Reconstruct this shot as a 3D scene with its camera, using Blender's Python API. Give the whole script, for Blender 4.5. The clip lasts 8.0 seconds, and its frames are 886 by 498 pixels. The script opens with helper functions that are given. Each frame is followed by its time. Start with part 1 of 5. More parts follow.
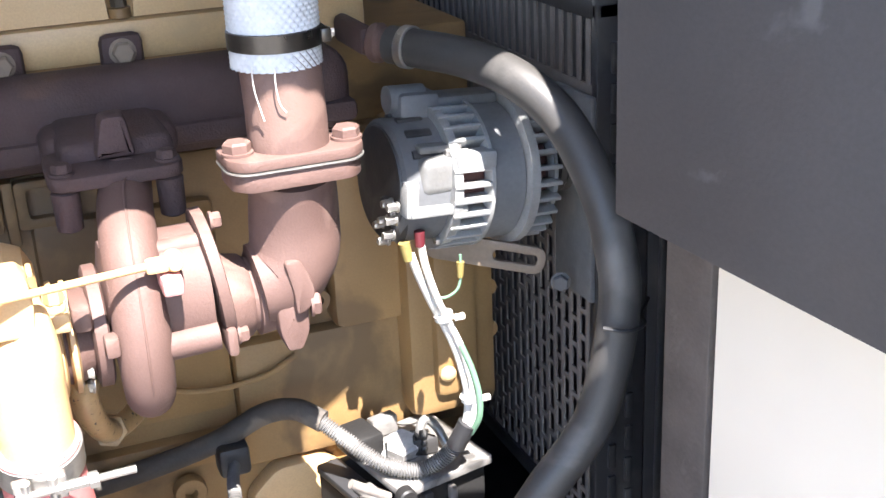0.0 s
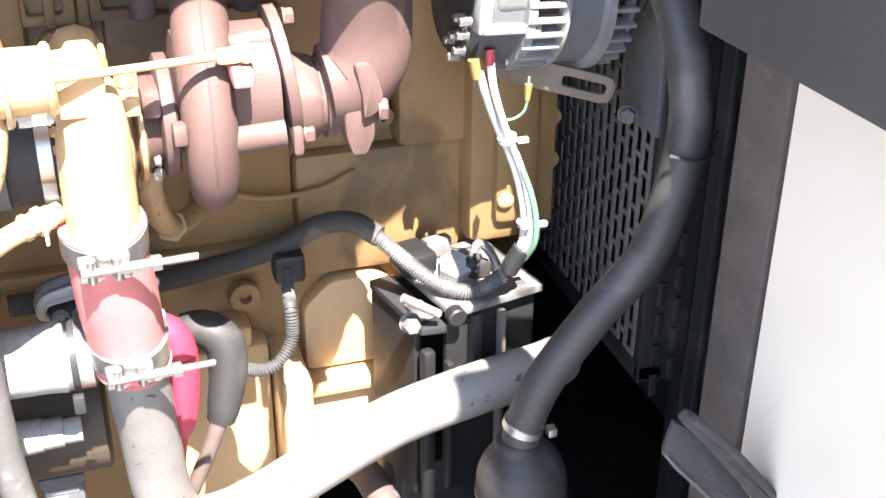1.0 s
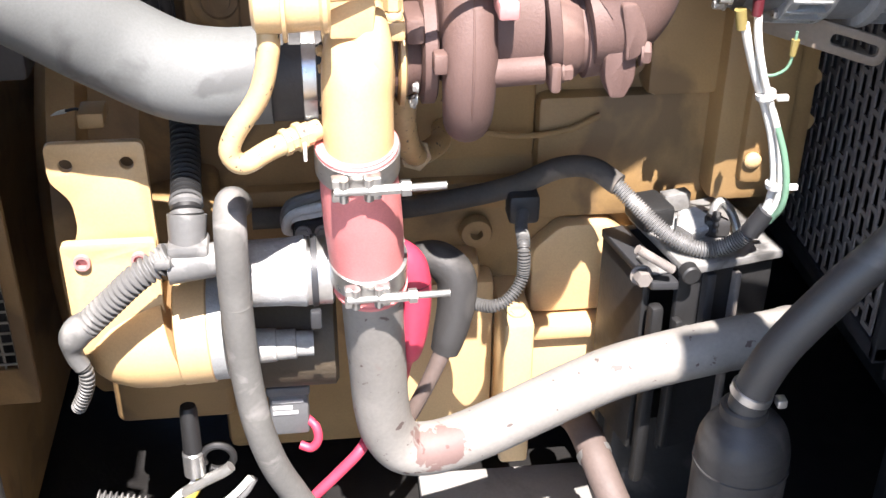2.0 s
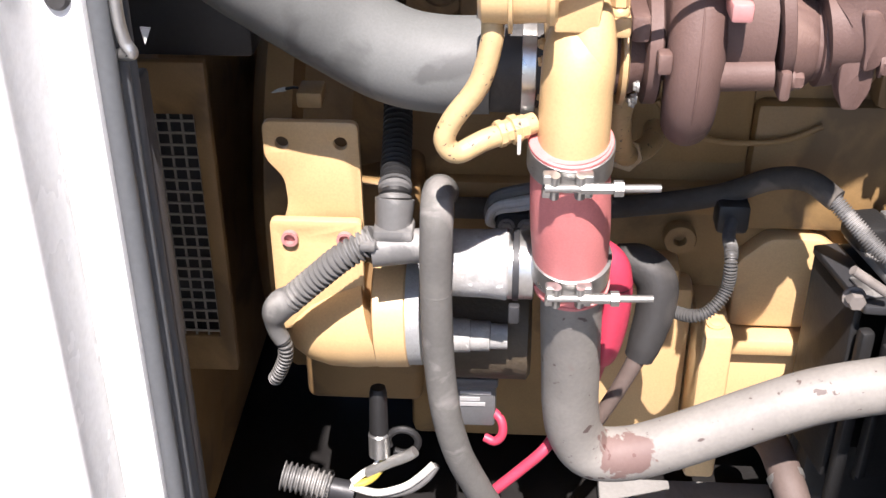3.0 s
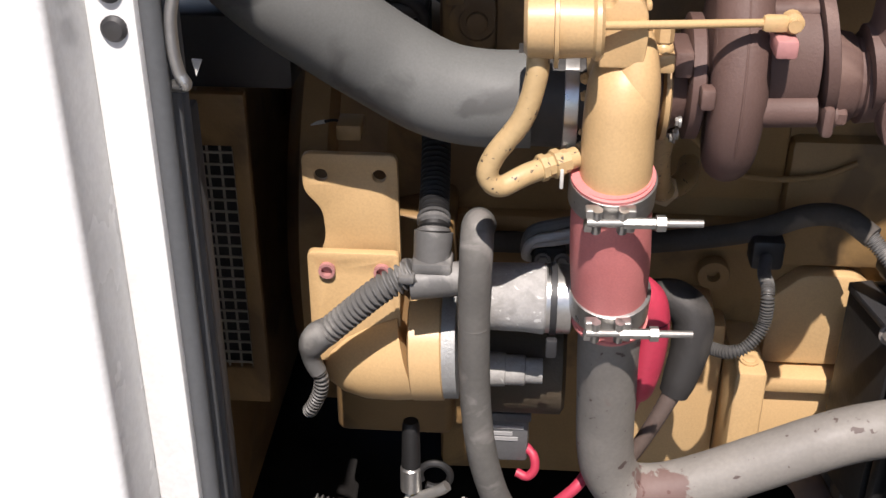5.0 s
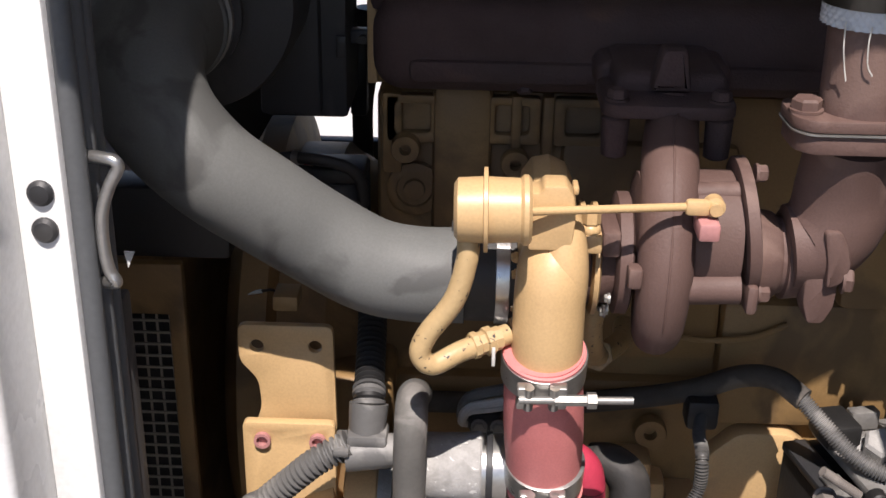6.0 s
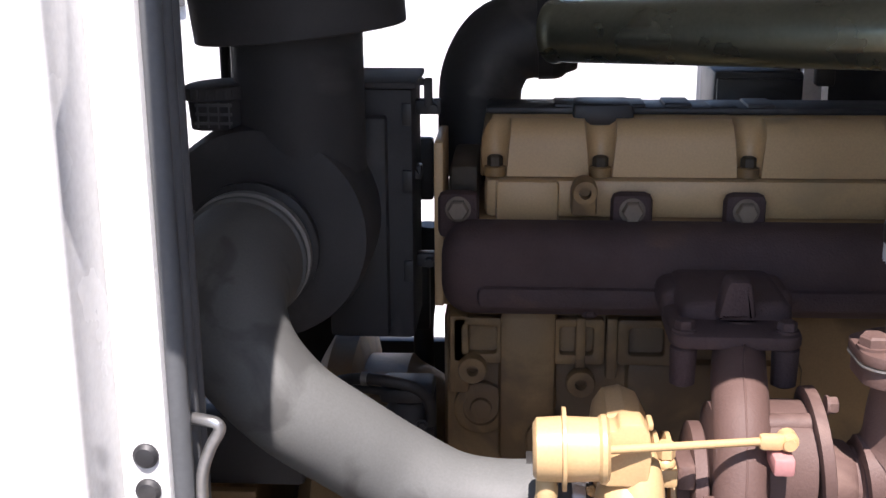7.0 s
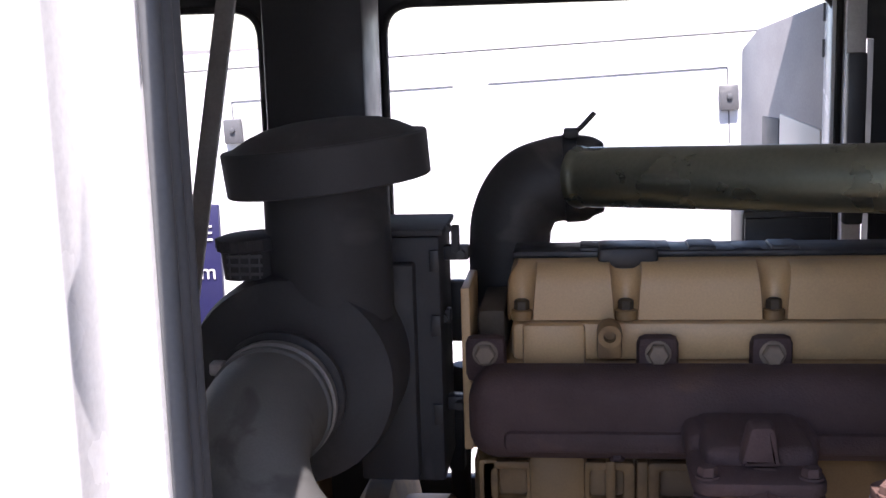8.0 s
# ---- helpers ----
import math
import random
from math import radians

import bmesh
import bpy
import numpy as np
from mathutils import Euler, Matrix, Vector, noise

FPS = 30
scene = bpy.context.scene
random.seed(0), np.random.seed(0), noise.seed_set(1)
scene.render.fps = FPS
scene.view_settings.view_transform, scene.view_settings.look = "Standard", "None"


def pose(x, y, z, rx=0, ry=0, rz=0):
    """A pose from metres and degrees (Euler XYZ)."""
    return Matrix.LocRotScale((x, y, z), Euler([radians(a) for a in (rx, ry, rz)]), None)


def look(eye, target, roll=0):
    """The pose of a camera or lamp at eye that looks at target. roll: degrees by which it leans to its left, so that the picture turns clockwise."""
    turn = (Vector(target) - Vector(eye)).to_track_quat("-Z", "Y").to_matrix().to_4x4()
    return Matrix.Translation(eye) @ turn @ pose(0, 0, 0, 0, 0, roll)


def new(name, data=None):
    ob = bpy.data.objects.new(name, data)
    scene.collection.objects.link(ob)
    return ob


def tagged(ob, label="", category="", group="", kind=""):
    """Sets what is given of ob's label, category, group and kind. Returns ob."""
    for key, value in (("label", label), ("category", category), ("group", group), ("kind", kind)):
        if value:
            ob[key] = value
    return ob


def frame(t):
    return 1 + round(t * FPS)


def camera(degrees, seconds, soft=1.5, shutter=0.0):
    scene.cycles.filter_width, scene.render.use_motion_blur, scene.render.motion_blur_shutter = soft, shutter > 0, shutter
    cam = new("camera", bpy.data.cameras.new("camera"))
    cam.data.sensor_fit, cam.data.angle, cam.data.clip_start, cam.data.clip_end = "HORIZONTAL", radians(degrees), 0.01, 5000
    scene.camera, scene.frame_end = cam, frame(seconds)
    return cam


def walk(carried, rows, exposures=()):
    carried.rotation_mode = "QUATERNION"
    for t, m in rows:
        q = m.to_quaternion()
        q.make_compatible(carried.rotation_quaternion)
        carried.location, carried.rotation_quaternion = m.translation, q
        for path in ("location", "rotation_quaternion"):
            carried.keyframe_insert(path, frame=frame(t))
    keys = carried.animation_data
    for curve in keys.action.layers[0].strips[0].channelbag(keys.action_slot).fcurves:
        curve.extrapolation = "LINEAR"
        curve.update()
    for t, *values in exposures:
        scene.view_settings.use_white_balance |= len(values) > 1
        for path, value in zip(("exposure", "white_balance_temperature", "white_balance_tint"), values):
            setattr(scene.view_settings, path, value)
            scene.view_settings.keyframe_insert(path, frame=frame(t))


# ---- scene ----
cam = camera(40.9, 8.0)
PATH = [
    (0, (0.0960, 0.1410, 1.6540), (0.7570, 1.8770, 0.9140), -2.70),
    (0.2, (0.0914, 0.1540, 1.6410), (0.7600, 1.8744, 0.8732), -2.80),
    (0.5, (0.0900, 0.1590, 1.6330), (0.7480, 1.8560, 0.8040), -1.30),
    (0.7, (0.0906, 0.1350, 1.6250), (0.7176, 1.8170, 0.7410), -1.86),
    (1, (0.0790, 0.1330, 1.6190), (0.6230, 1.8020, 0.6620), 0.40),
    (1.2, (0.0770, 0.1140, 1.6150), (0.5866, 1.7902, 0.6476), 0.90),
    (1.5, (0.0660, 0.1300, 1.6150), (0.3990, 1.8150, 0.5890), -1.30),
    (1.7, (0.0584, 0.1320, 1.6016), (0.3584, 1.8260, 0.5804), -0.10),
    (2, (0.0470, 0.1470, 1.6060), (0.2500, 1.8480, 0.5740), 0.50),
    (2.2, (0.0510, 0.1520, 1.6040), (0.1660, 1.8550, 0.5620), 0.60),
    (3.3, (0.0120, 0.1630, 1.5970), (-0.1180, 1.8660, 0.5560), -0.10),
    (3.5, (0.0040, 0.1640, 1.5940), (-0.1240, 1.8730, 0.5630), 0.40),
    (4, (0.0040, 0.1660, 1.5950), (-0.1270, 1.8790, 0.5700), 0.10),
    (4.2, (0.0037, 0.1649, 1.5924), (-0.1203, 1.8864, 0.5819), 0.27),
    (5.3, (0.0070, 0.1590, 1.6030), (-0.1160, 1.9000, 0.6260), -0.20),
    (5.5, (0.0090, 0.1590, 1.6050), (-0.0820, 1.9190, 0.6590), 0.70),
    (5.7, (0.0110, 0.1634, 1.6134), (-0.0630, 1.9480, 0.7140), 1.70),
    (6, (0.0190, 0.1720, 1.6490), (-0.0320, 1.9980, 0.8330), 1.00),
    (6.2, (0.0254, 0.1750, 1.6814), (-0.0088, 2.0306, 0.9350), 0.30),
    (6.5, (0.0140, 0.1680, 1.6960), (-0.0220, 2.0490, 1.0160), 0.10),
    (6.8, (0.0066, 0.1580, 1.7090), (-0.0946, 2.0660, 1.1206), -1.00),
    (7, (-0.0140, 0.1620, 1.7130), (-0.1310, 2.0810, 1.1610), -0.30),
    (7.2, (-0.0026, 0.1584, 1.7212), (-0.2258, 2.0788, 1.2084), -1.54),
    (7.5, (0.0130, 0.1610, 1.7340), (-0.2710, 2.0890, 1.2840), -2.10),
    (7.6, (0.0176, 0.1595, 1.7403), (-0.2646, 2.0932, 1.3148), -2.09),
    (7.8, (0.0215, 0.1534, 1.7442), (-0.2358, 2.1012, 1.3700), -1.62),
    (8, (0.0280, 0.1490, 1.7410), (-0.1980, 2.1060, 1.3910), -1.70),
]
EXPOSURES = [(0.0, 2.72, 6400, 14), (1.0, 2.75, 6400, 14), (1.5, 2.35, 6350, 15), (2.0, 2.1, 6350, 15), (2.2, 1.98, 6350, 16), (3.3, 1.3, 6450, 18), (4.2, 0.94, 6500, 18), (5.3, 0.47, 6650, 16), (6.5, 0.53, 6500, 17), (6.8, 0.93, 6400, 17), (7.2, 1.38, 6350, 24), (8.0, 1.55, 6300, 25)]
walk(cam, [(t, look(eye, target, roll)) for t, eye, target, roll in PATH], EXPOSURES)

# ---- light ----
SUN_WAY = Vector((-0.03, 1.0, -1.65)).normalized()
sun = new("sun", bpy.data.lights.new("sun", "SUN"))
sun.data.energy, sun.data.angle, sun.data.color = 5.0, radians(0.4), (1.0, 0.95, 0.88)
sun.matrix_world = look((0, 0, 6), Vector((0, 0, 6)) + SUN_WAY)
world = bpy.data.worlds.new("sky")
scene.world = world
world.use_nodes = True
sky = world.node_tree.nodes.new("ShaderNodeTexSky")
sky.sky_type, sky.sun_disc = "NISHITA", False
sky.sun_elevation = math.asin(-SUN_WAY.z)
sky.dust_density, sky.ozone_density = 0.6, 2.5
sky.sun_rotation = math.atan2(-SUN_WAY.x, -SUN_WAY.y)
world.node_tree.links.new(sky.outputs[0], world.node_tree.nodes["Background"].inputs[0])
world.node_tree.nodes["Background"].inputs[1].default_value = 0.115


# ---- materials ----
def mat(name, colour, rough=0.6, metal=0.0, second=None, amount=0.35, scale=18.0, fine=220.0, bump=0.15, dust=None, dust_at=0.58, dust_scale=9.0,
        spots=None, spots_at=0.68, spots_scale=60.0, coat=0.0, per_piece=0.0, patch=None):
    """A painted, cast or rubber surface: broad mottling, fine grain and relief, optional patches of dust and small spots of wear."""
    m = bpy.data.materials.new(name)
    m.use_nodes = True
    nt = m.node_tree
    n, li = nt.nodes, nt.links.new
    b = n["Principled BSDF"]
    co = n.new("ShaderNodeTexCoord").outputs["Object"]

    def noisy(sc, detail=4.0, distort=0.0):
        t = n.new("ShaderNodeTexNoise")
        t.inputs["Scale"].default_value, t.inputs["Detail"].default_value, t.inputs["Distortion"].default_value = sc, detail, distort
        li(co, t.inputs["Vector"])
        return t.outputs["Fac"]

    def ramp(src, a, z):
        r = n.new("ShaderNodeMapRange")
        r.inputs["From Min"].default_value, r.inputs["From Max"].default_value = a, z
        li(src, r.inputs["Value"])
        return r.outputs["Result"]

    def mix(fac, a, z):
        x = n.new("ShaderNodeMix")
        x.data_type = "RGBA"
        for k, v in ((0, fac), (6, a), (7, z)):
            if isinstance(v, (tuple, float)):
                x.inputs[k].default_value = v if k == 0 else (*v[:3], 1)
            else:
                li(v, x.inputs[k])
        return x.outputs[2]

    second = second or tuple(c * 0.62 for c in colour)
    col = mix(ramp(noisy(scale), 0.35, 0.75), colour, mix(float(amount), colour, second))
    col = mix(ramp(noisy(fine, 2.0), 0.3, 0.8), col, mix(0.22, col, tuple(c * 0.4 for c in colour)))
    if dust:
        col = mix(ramp(noisy(dust_scale, 6.0, 0.6), dust_at, dust_at + 0.09), col, mix(0.75, col, dust))
    if spots:
        col = mix(ramp(noisy(spots_scale, 3.0, 0.4), spots_at, spots_at + 0.03), col, spots)
    if patch:
        near = n.new("ShaderNodeVectorMath")
        near.operation = "DISTANCE"
        li(n.new("ShaderNodeNewGeometry").outputs["Position"], near.inputs[0])
        near.inputs[1].default_value = patch[1]
        edge = n.new("ShaderNodeMath")
        edge.operation = "MULTIPLY_ADD"
        li(noisy(70, 5.0, 0.5), edge.inputs[0])
        edge.inputs[1].default_value = patch[2] * 1.8
        li(near.outputs["Value"], edge.inputs[2])
        col = mix(ramp(edge.outputs[0], patch[2] * 1.9, patch[2] * 1.8), col, mix(0.7, col, patch[0]))
    if per_piece:
        info = n.new("ShaderNodeObjectInfo").outputs["Random"]
        col = mix(ramp(info, 0.0, 1.0), col, mix(float(per_piece), col, second))
    li(col, b.inputs["Base Color"])
    li(ramp(noisy(scale * 2.3), 0.2, 0.9), (r := n.new("ShaderNodeMapRange")).inputs["Value"])
    r.inputs["To Min"].default_value, r.inputs["To Max"].default_value = max(0.05, rough - 0.1), min(1.0, rough + 0.12)
    li(r.outputs["Result"], b.inputs["Roughness"])
    b.inputs["Metallic"].default_value = metal
    b.inputs["Coat Weight"].default_value = coat
    if bump:
        bp = n.new("ShaderNodeBump")
        bp.inputs["Strength"].default_value, bp.inputs["Distance"].default_value = bump, 0.002
        li(noisy(fine, 3.0), bp.inputs["Height"])
        li(bp.outputs["Normal"], b.inputs["Normal"])
    return m


YELLOW = mat("yellow_engine_paint", (0.57, 0.382, 0.190), 0.42, second=(0.50, 0.330, 0.160), amount=0.4, scale=9, fine=420, bump=0.05, dust=(0.42, 0.30, 0.16), dust_at=0.64)
SHADED_YELLOW = mat("shaded_yellow_casting", (0.335, 0.205, 0.084), 0.58, second=(0.165, 0.100, 0.042), amount=0.7, scale=8, fine=420, bump=0.08, dust=(0.12, 0.074, 0.036), dust_at=0.52, dust_scale=7)
YELLOW_CHIP = mat("chipped_yellow_paint", (0.52, 0.365, 0.185), 0.45, spots=(0.05, 0.04, 0.035), spots_at=0.645, spots_scale=150, bump=0.15)
RUST = mat("rusted_cast_iron", (0.125, 0.074, 0.062), 0.68, second=(0.082, 0.044, 0.036), amount=0.7, scale=16, fine=460, bump=0.20, dust=(0.18, 0.114, 0.094), dust_at=0.57, dust_scale=14)
RUST_DARK = mat("dark_manifold_iron", (0.082, 0.049, 0.046), 0.82, second=(0.046, 0.029, 0.026), amount=0.7, scale=14, fine=380, bump=0.4, dust=(0.11, 0.064, 0.046), dust_at=0.62, dust_scale=12)
STEEL = mat("bright_zinc_steel", (0.55, 0.54, 0.52), 0.34, 0.9, amount=0.3, scale=40, bump=0.08)
DULL_STEEL = mat("dull_steel", (0.36, 0.35, 0.33), 0.5, 0.75, amount=0.4, scale=40, bump=0.15)
ALU = mat("cast_aluminium", (0.37, 0.375, 0.37), 0.55, 0.3, second=(0.22, 0.22, 0.215), amount=0.6, scale=40, fine=400, bump=0.3)
DULL_ALU = mat("dull_grey_casting", (0.20, 0.20, 0.195), 0.55, 0.3, second=(0.13, 0.13, 0.127), amount=0.6, scale=30, bump=0.25)
DUSTY_ALU = mat("dusty_pale_casting", (0.38, 0.37, 0.355), 0.75, 0.0, second=(0.22, 0.215, 0.205), amount=0.7, scale=70, fine=400, bump=0.25, dust=(0.24, 0.235, 0.222), dust_at=0.56, dust_scale=45, spots=(0.55, 0.54, 0.52), spots_at=0.66, spots_scale=160)
DARK_CAST = mat("dark_brown_casting", (0.075, 0.056, 0.035), 0.7, second=(0.04, 0.03, 0.02), amount=0.6, scale=8, bump=0.3, dust=(0.12, 0.09, 0.055), dust_at=0.6)
ALU_DARK = mat("dark_alternator_casting", (0.16, 0.168, 0.175), 0.6, 0.2, second=(0.11, 0.113, 0.116), amount=0.5, scale=30, bump=0.15, dust=(0.19, 0.185, 0.18), dust_at=0.6)
REAR_COVER = mat("dark_rear_cover", (0.115, 0.12, 0.127), 0.6, 0.1, second=(0.08, 0.083, 0.087), amount=0.4, scale=30, bump=0.15, dust=(0.15, 0.147, 0.143), dust_at=0.6)
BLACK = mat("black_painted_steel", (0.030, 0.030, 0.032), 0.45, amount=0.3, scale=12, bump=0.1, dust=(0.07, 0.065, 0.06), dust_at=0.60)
DEEP_BLACK = mat("black_mount_paint", (0.015, 0.0145, 0.0145), 0.55, amount=0.4, scale=14, bump=0.15, dust=(0.04, 0.037, 0.034), dust_at=0.62)
FLOOR_BLACK = mat("very_dark_floor_steel", (0.011, 0.010, 0.0095), 0.5, amount=0.5, scale=9, bump=0.2, dust=(0.022, 0.020, 0.018), dust_at=0.62)
DUSTY_BLACK = mat("dusty_brown_black_steel", (0.165, 0.145, 0.13), 0.7, second=(0.10, 0.087, 0.077), amount=0.6, scale=14, bump=0.15, dust=(0.25, 0.222, 0.197), dust_at=0.58)
BLACK_PLASTIC = mat("black_plastic", (0.028, 0.028, 0.030), 0.5, amount=0.3, bump=0.12, dust=(0.09, 0.085, 0.08), dust_at=0.60)
RUBBER = mat("dusty_black_rubber_hose", (0.033, 0.031, 0.030), 0.6, second=(0.027, 0.026, 0.025), amount=0.5, scale=20, bump=0.2, dust=(0.088, 0.080, 0.073), dust_at=0.57, dust_scale=11)
BREATHER = mat("dusty_breather_rubber", (0.052, 0.050, 0.048), 0.5, second=(0.042, 0.040, 0.038), amount=0.5, scale=12, fine=420, bump=0.08, dust=(0.12, 0.113, 0.105), dust_at=0.57, dust_scale=9)
GREY_RUBBER = mat("stained_grey_rubber", (0.145, 0.138, 0.126), 0.75, second=(0.105, 0.10, 0.092), amount=0.7, scale=30, bump=0.25, dust=(0.23, 0.215, 0.20), dust_at=0.60, dust_scale=26)
INTAKE = mat("grey_intake_rubber", (0.135, 0.138, 0.133), 0.66, second=(0.105, 0.108, 0.106), amount=0.6, scale=9, fine=460, bump=0.06, dust=(0.062, 0.062, 0.06), dust_at=0.555, dust_scale=15)
PIPE_GREY = mat("grey_primer_pipe", (0.245, 0.228, 0.205), 0.62, second=(0.165, 0.152, 0.138), amount=0.6, scale=18, bump=0.12, dust=(0.20, 0.105, 0.088), dust_at=0.66, dust_scale=13, spots=(0.085, 0.060, 0.053), spots_at=0.665, spots_scale=72, patch=((0.11, 0.042, 0.035), (0.160, 1.110, 0.780), 0.030))
RED_HOSE = mat("faded_red_silicone", (0.64, 0.215, 0.205), 0.6, second=(0.48, 0.135, 0.13), amount=0.6, scale=25, fine=520, bump=0.10, dust=(0.58, 0.26, 0.235), dust_at=0.62, dust_scale=14)
RED = mat("bright_red_rubber", (0.47, 0.040, 0.078), 0.5, amount=0.35, scale=30, bump=0.08)
WHITE = mat("white_canopy_paint", (0.78, 0.78, 0.77), 0.25, second=(0.70, 0.70, 0.69), amount=0.4, scale=6, bump=0.04)
PALE = mat("pale_grey_canopy_paint", (0.58, 0.55, 0.54), 0.45, second=(0.53, 0.50, 0.49), amount=0.5, scale=5, bump=0.05)
SEAL = mat("grey_rubber_seal", (0.10, 0.105, 0.11), 0.6, amount=0.4, scale=10, bump=0.12)
LINING = mat("dark_lining_panel", (0.056, 0.054, 0.055), 0.7, second=(0.036, 0.034, 0.035), amount=0.7, scale=6, fine=260, bump=0.15, dust=(0.10, 0.10, 0.10), dust_at=0.63, dust_scale=20)
CONDUIT = mat("grey_conduit_plastic", (0.125, 0.122, 0.118), 0.55, amount=0.4, scale=30, bump=0.1, dust=(0.27, 0.26, 0.245), dust_at=0.52, dust_scale=18)
WARM_WHITE = mat("warm_white_door_paint", (0.82, 0.75, 0.63), 0.4, second=(0.78, 0.71, 0.59), amount=0.5, scale=3, fine=5, bump=0.0)
BROWN_SEAL = mat("dirty_brown_rubber", (0.105, 0.088, 0.078), 0.75, second=(0.055, 0.046, 0.042), amount=0.8, scale=22, bump=0.35, dust=(0.125, 0.108, 0.096), dust_at=0.6, dust_scale=30)
COPPER = mat("varnished_copper_winding", (0.085, 0.032, 0.027), 0.5, 0.3, second=(0.06, 0.02, 0.018), amount=0.6, scale=60, fine=500, bump=0.4)
STATOR = mat("grey_laminated_steel", (0.185, 0.192, 0.20), 0.6, 0.2, second=(0.13, 0.134, 0.138), amount=0.5, scale=30, bump=0.15, dust=(0.23, 0.228, 0.222), dust_at=0.6)
DARK_SEAL = mat("dark_grey_sponge_rubber", (0.058, 0.054, 0.053), 0.8, second=(0.040, 0.037, 0.036), amount=0.6, scale=30, bump=0.3, dust=(0.085, 0.078, 0.073), dust_at=0.62, dust_scale=30)
WORN_PLATE = mat("worn_pale_steel", (0.30, 0.29, 0.275), 0.5, 0.35, second=(0.12, 0.115, 0.11), amount=0.8, scale=35, bump=0.25, dust=(0.05, 0.047, 0.045), dust_at=0.54, dust_scale=24)
SUN_PATCH_PALE = mat("pale_sun_patch_steel", (0.27, 0.26, 0.245), 0.75, second=(0.15, 0.145, 0.135), amount=0.8, scale=7, bump=0.2, dust=(0.06, 0.055, 0.05), dust_at=0.55, dust_scale=6)
DUSTY_TAPE = mat("dusty_loom_tape", (0.075, 0.066, 0.058), 0.8, second=(0.04, 0.035, 0.031), amount=0.7, scale=25, bump=0.3, dust=(0.15, 0.128, 0.105), dust_at=0.52, dust_scale=16)
BROWN_HOSE = mat("brown_dusty_hose", (0.115, 0.083, 0.07), 0.7, second=(0.06, 0.042, 0.036), amount=0.6, scale=20, bump=0.2)
FADED_RED = mat("faded_red_marking_paint", (0.47, 0.22, 0.21), 0.55, amount=0.3, scale=60, bump=0.1)
DEEP_RED = mat("dark_red_sleeve", (0.10, 0.014, 0.02), 0.5, amount=0.3, bump=0.08)
GUARD = mat("dusty_dark_guard_paint", (0.21, 0.185, 0.168), 0.65, second=(0.075, 0.065, 0.058), amount=0.6, scale=14, bump=0.15, dust=(0.17, 0.15, 0.133), dust_at=0.6)
DULL_YELLOW = mat("dull_yellow_sleeve", (0.24, 0.185, 0.06), 0.55, amount=0.3, bump=0.08)
TAN_STEEL = mat("tan_dusty_steel", (0.25, 0.195, 0.145), 0.65, 0.1, second=(0.15, 0.115, 0.085), amount=0.6, scale=30, bump=0.2)
DARK_CONDUIT = mat("dark_ribbed_conduit", (0.075, 0.072, 0.068), 0.5, amount=0.4, scale=30, bump=0.1, dust=(0.14, 0.135, 0.125), dust_at=0.55, dust_scale=18)
CLEANER = mat("matt_black_plastic", (0.056, 0.055, 0.056), 0.72, second=(0.028, 0.028, 0.029), amount=0.6, scale=7, fine=420, bump=0.07, dust=(0.085, 0.082, 0.078), dust_at=0.57)
WIRE_WHITE = mat("white_cable_sheath", (0.62, 0.60, 0.55), 0.5, amount=0.3, bump=0.08)
WIRE_GREEN = mat("green_cable_sheath", (0.13, 0.24, 0.16), 0.5, amount=0.3, bump=0.08)
WIRE_YELLOW = mat("yellow_cable_sheath", (0.55, 0.42, 0.06), 0.5, amount=0.3, bump=0.08)
DARK_BAND = mat("dark_steel_band", (0.11, 0.10, 0.088), 0.32, 0.85, amount=0.5, scale=25, bump=0.08)
LAGGING = mat("woven_silver_lagging", (0.70, 0.715, 0.73), 0.6, 0.0, second=(0.50, 0.52, 0.545), amount=0.7, scale=30, fine=150, bump=0.2)
OLIVE = mat("olive_coated_tube", (0.25, 0.265, 0.205), 0.30, 0.9, second=(0.13, 0.14, 0.105), amount=0.4, scale=10, bump=0.05)
GREY_BOX = mat("grey_plastic_box", (0.115, 0.117, 0.12), 0.5, amount=0.3, bump=0.1, dust=(0.19, 0.188, 0.18), dust_at=0.6)
PRINT = mat("faded_print", (0.36, 0.36, 0.36), 0.6, amount=0.2, bump=0.0)
CONCRETE = mat("yard_concrete", (0.205, 0.19, 0.172), 0.85, second=(0.15, 0.14, 0.127), amount=0.7, scale=1.5, fine=60, bump=0.4)
NAVY = mat("navy_sign_paint", (0.022, 0.022, 0.085), 0.5, amount=0.2, bump=0.03)
GREY_PAINT = mat("grey_door_paint", (0.37, 0.355, 0.35), 0.5, amount=0.5, scale=7, bump=0.06)
GALV = mat("galvanised_wire", (0.42, 0.40, 0.34), 0.5, 0.5, amount=0.4, scale=30, bump=0.1)


# ---- mesh helpers ----
def thing(name, base, label, category, group="", kind=""):
    ob = new(name)
    ob.location = base
    ob.empty_display_size = 0.05
    return tagged(ob, label, category, group, kind)


def world_place(ob):
    return ob.location if ob.parent is None else world_place(ob.parent)


def part(name, bm, material, parent=None, label="", smooth=35):
    """Links a bmesh as one mesh object, under a thing or a part."""
    bmesh.ops.recalc_face_normals(bm, faces=bm.faces)
    for f in bm.faces:
        f.smooth = True
    me = bpy.data.meshes.new(name)
    bm.to_mesh(me)
    bm.free()
    me.set_sharp_from_angle(angle=radians(smooth))
    me.materials.append(material)
    ob = new(name, me)
    if parent is not None:
        ob.parent = parent
        base = parent
        if parent.parent is None and parent.data is None:
            ob.matrix_parent_inverse = Matrix.Translation(-Vector(base.location))
    if label:
        ob["label"] = label
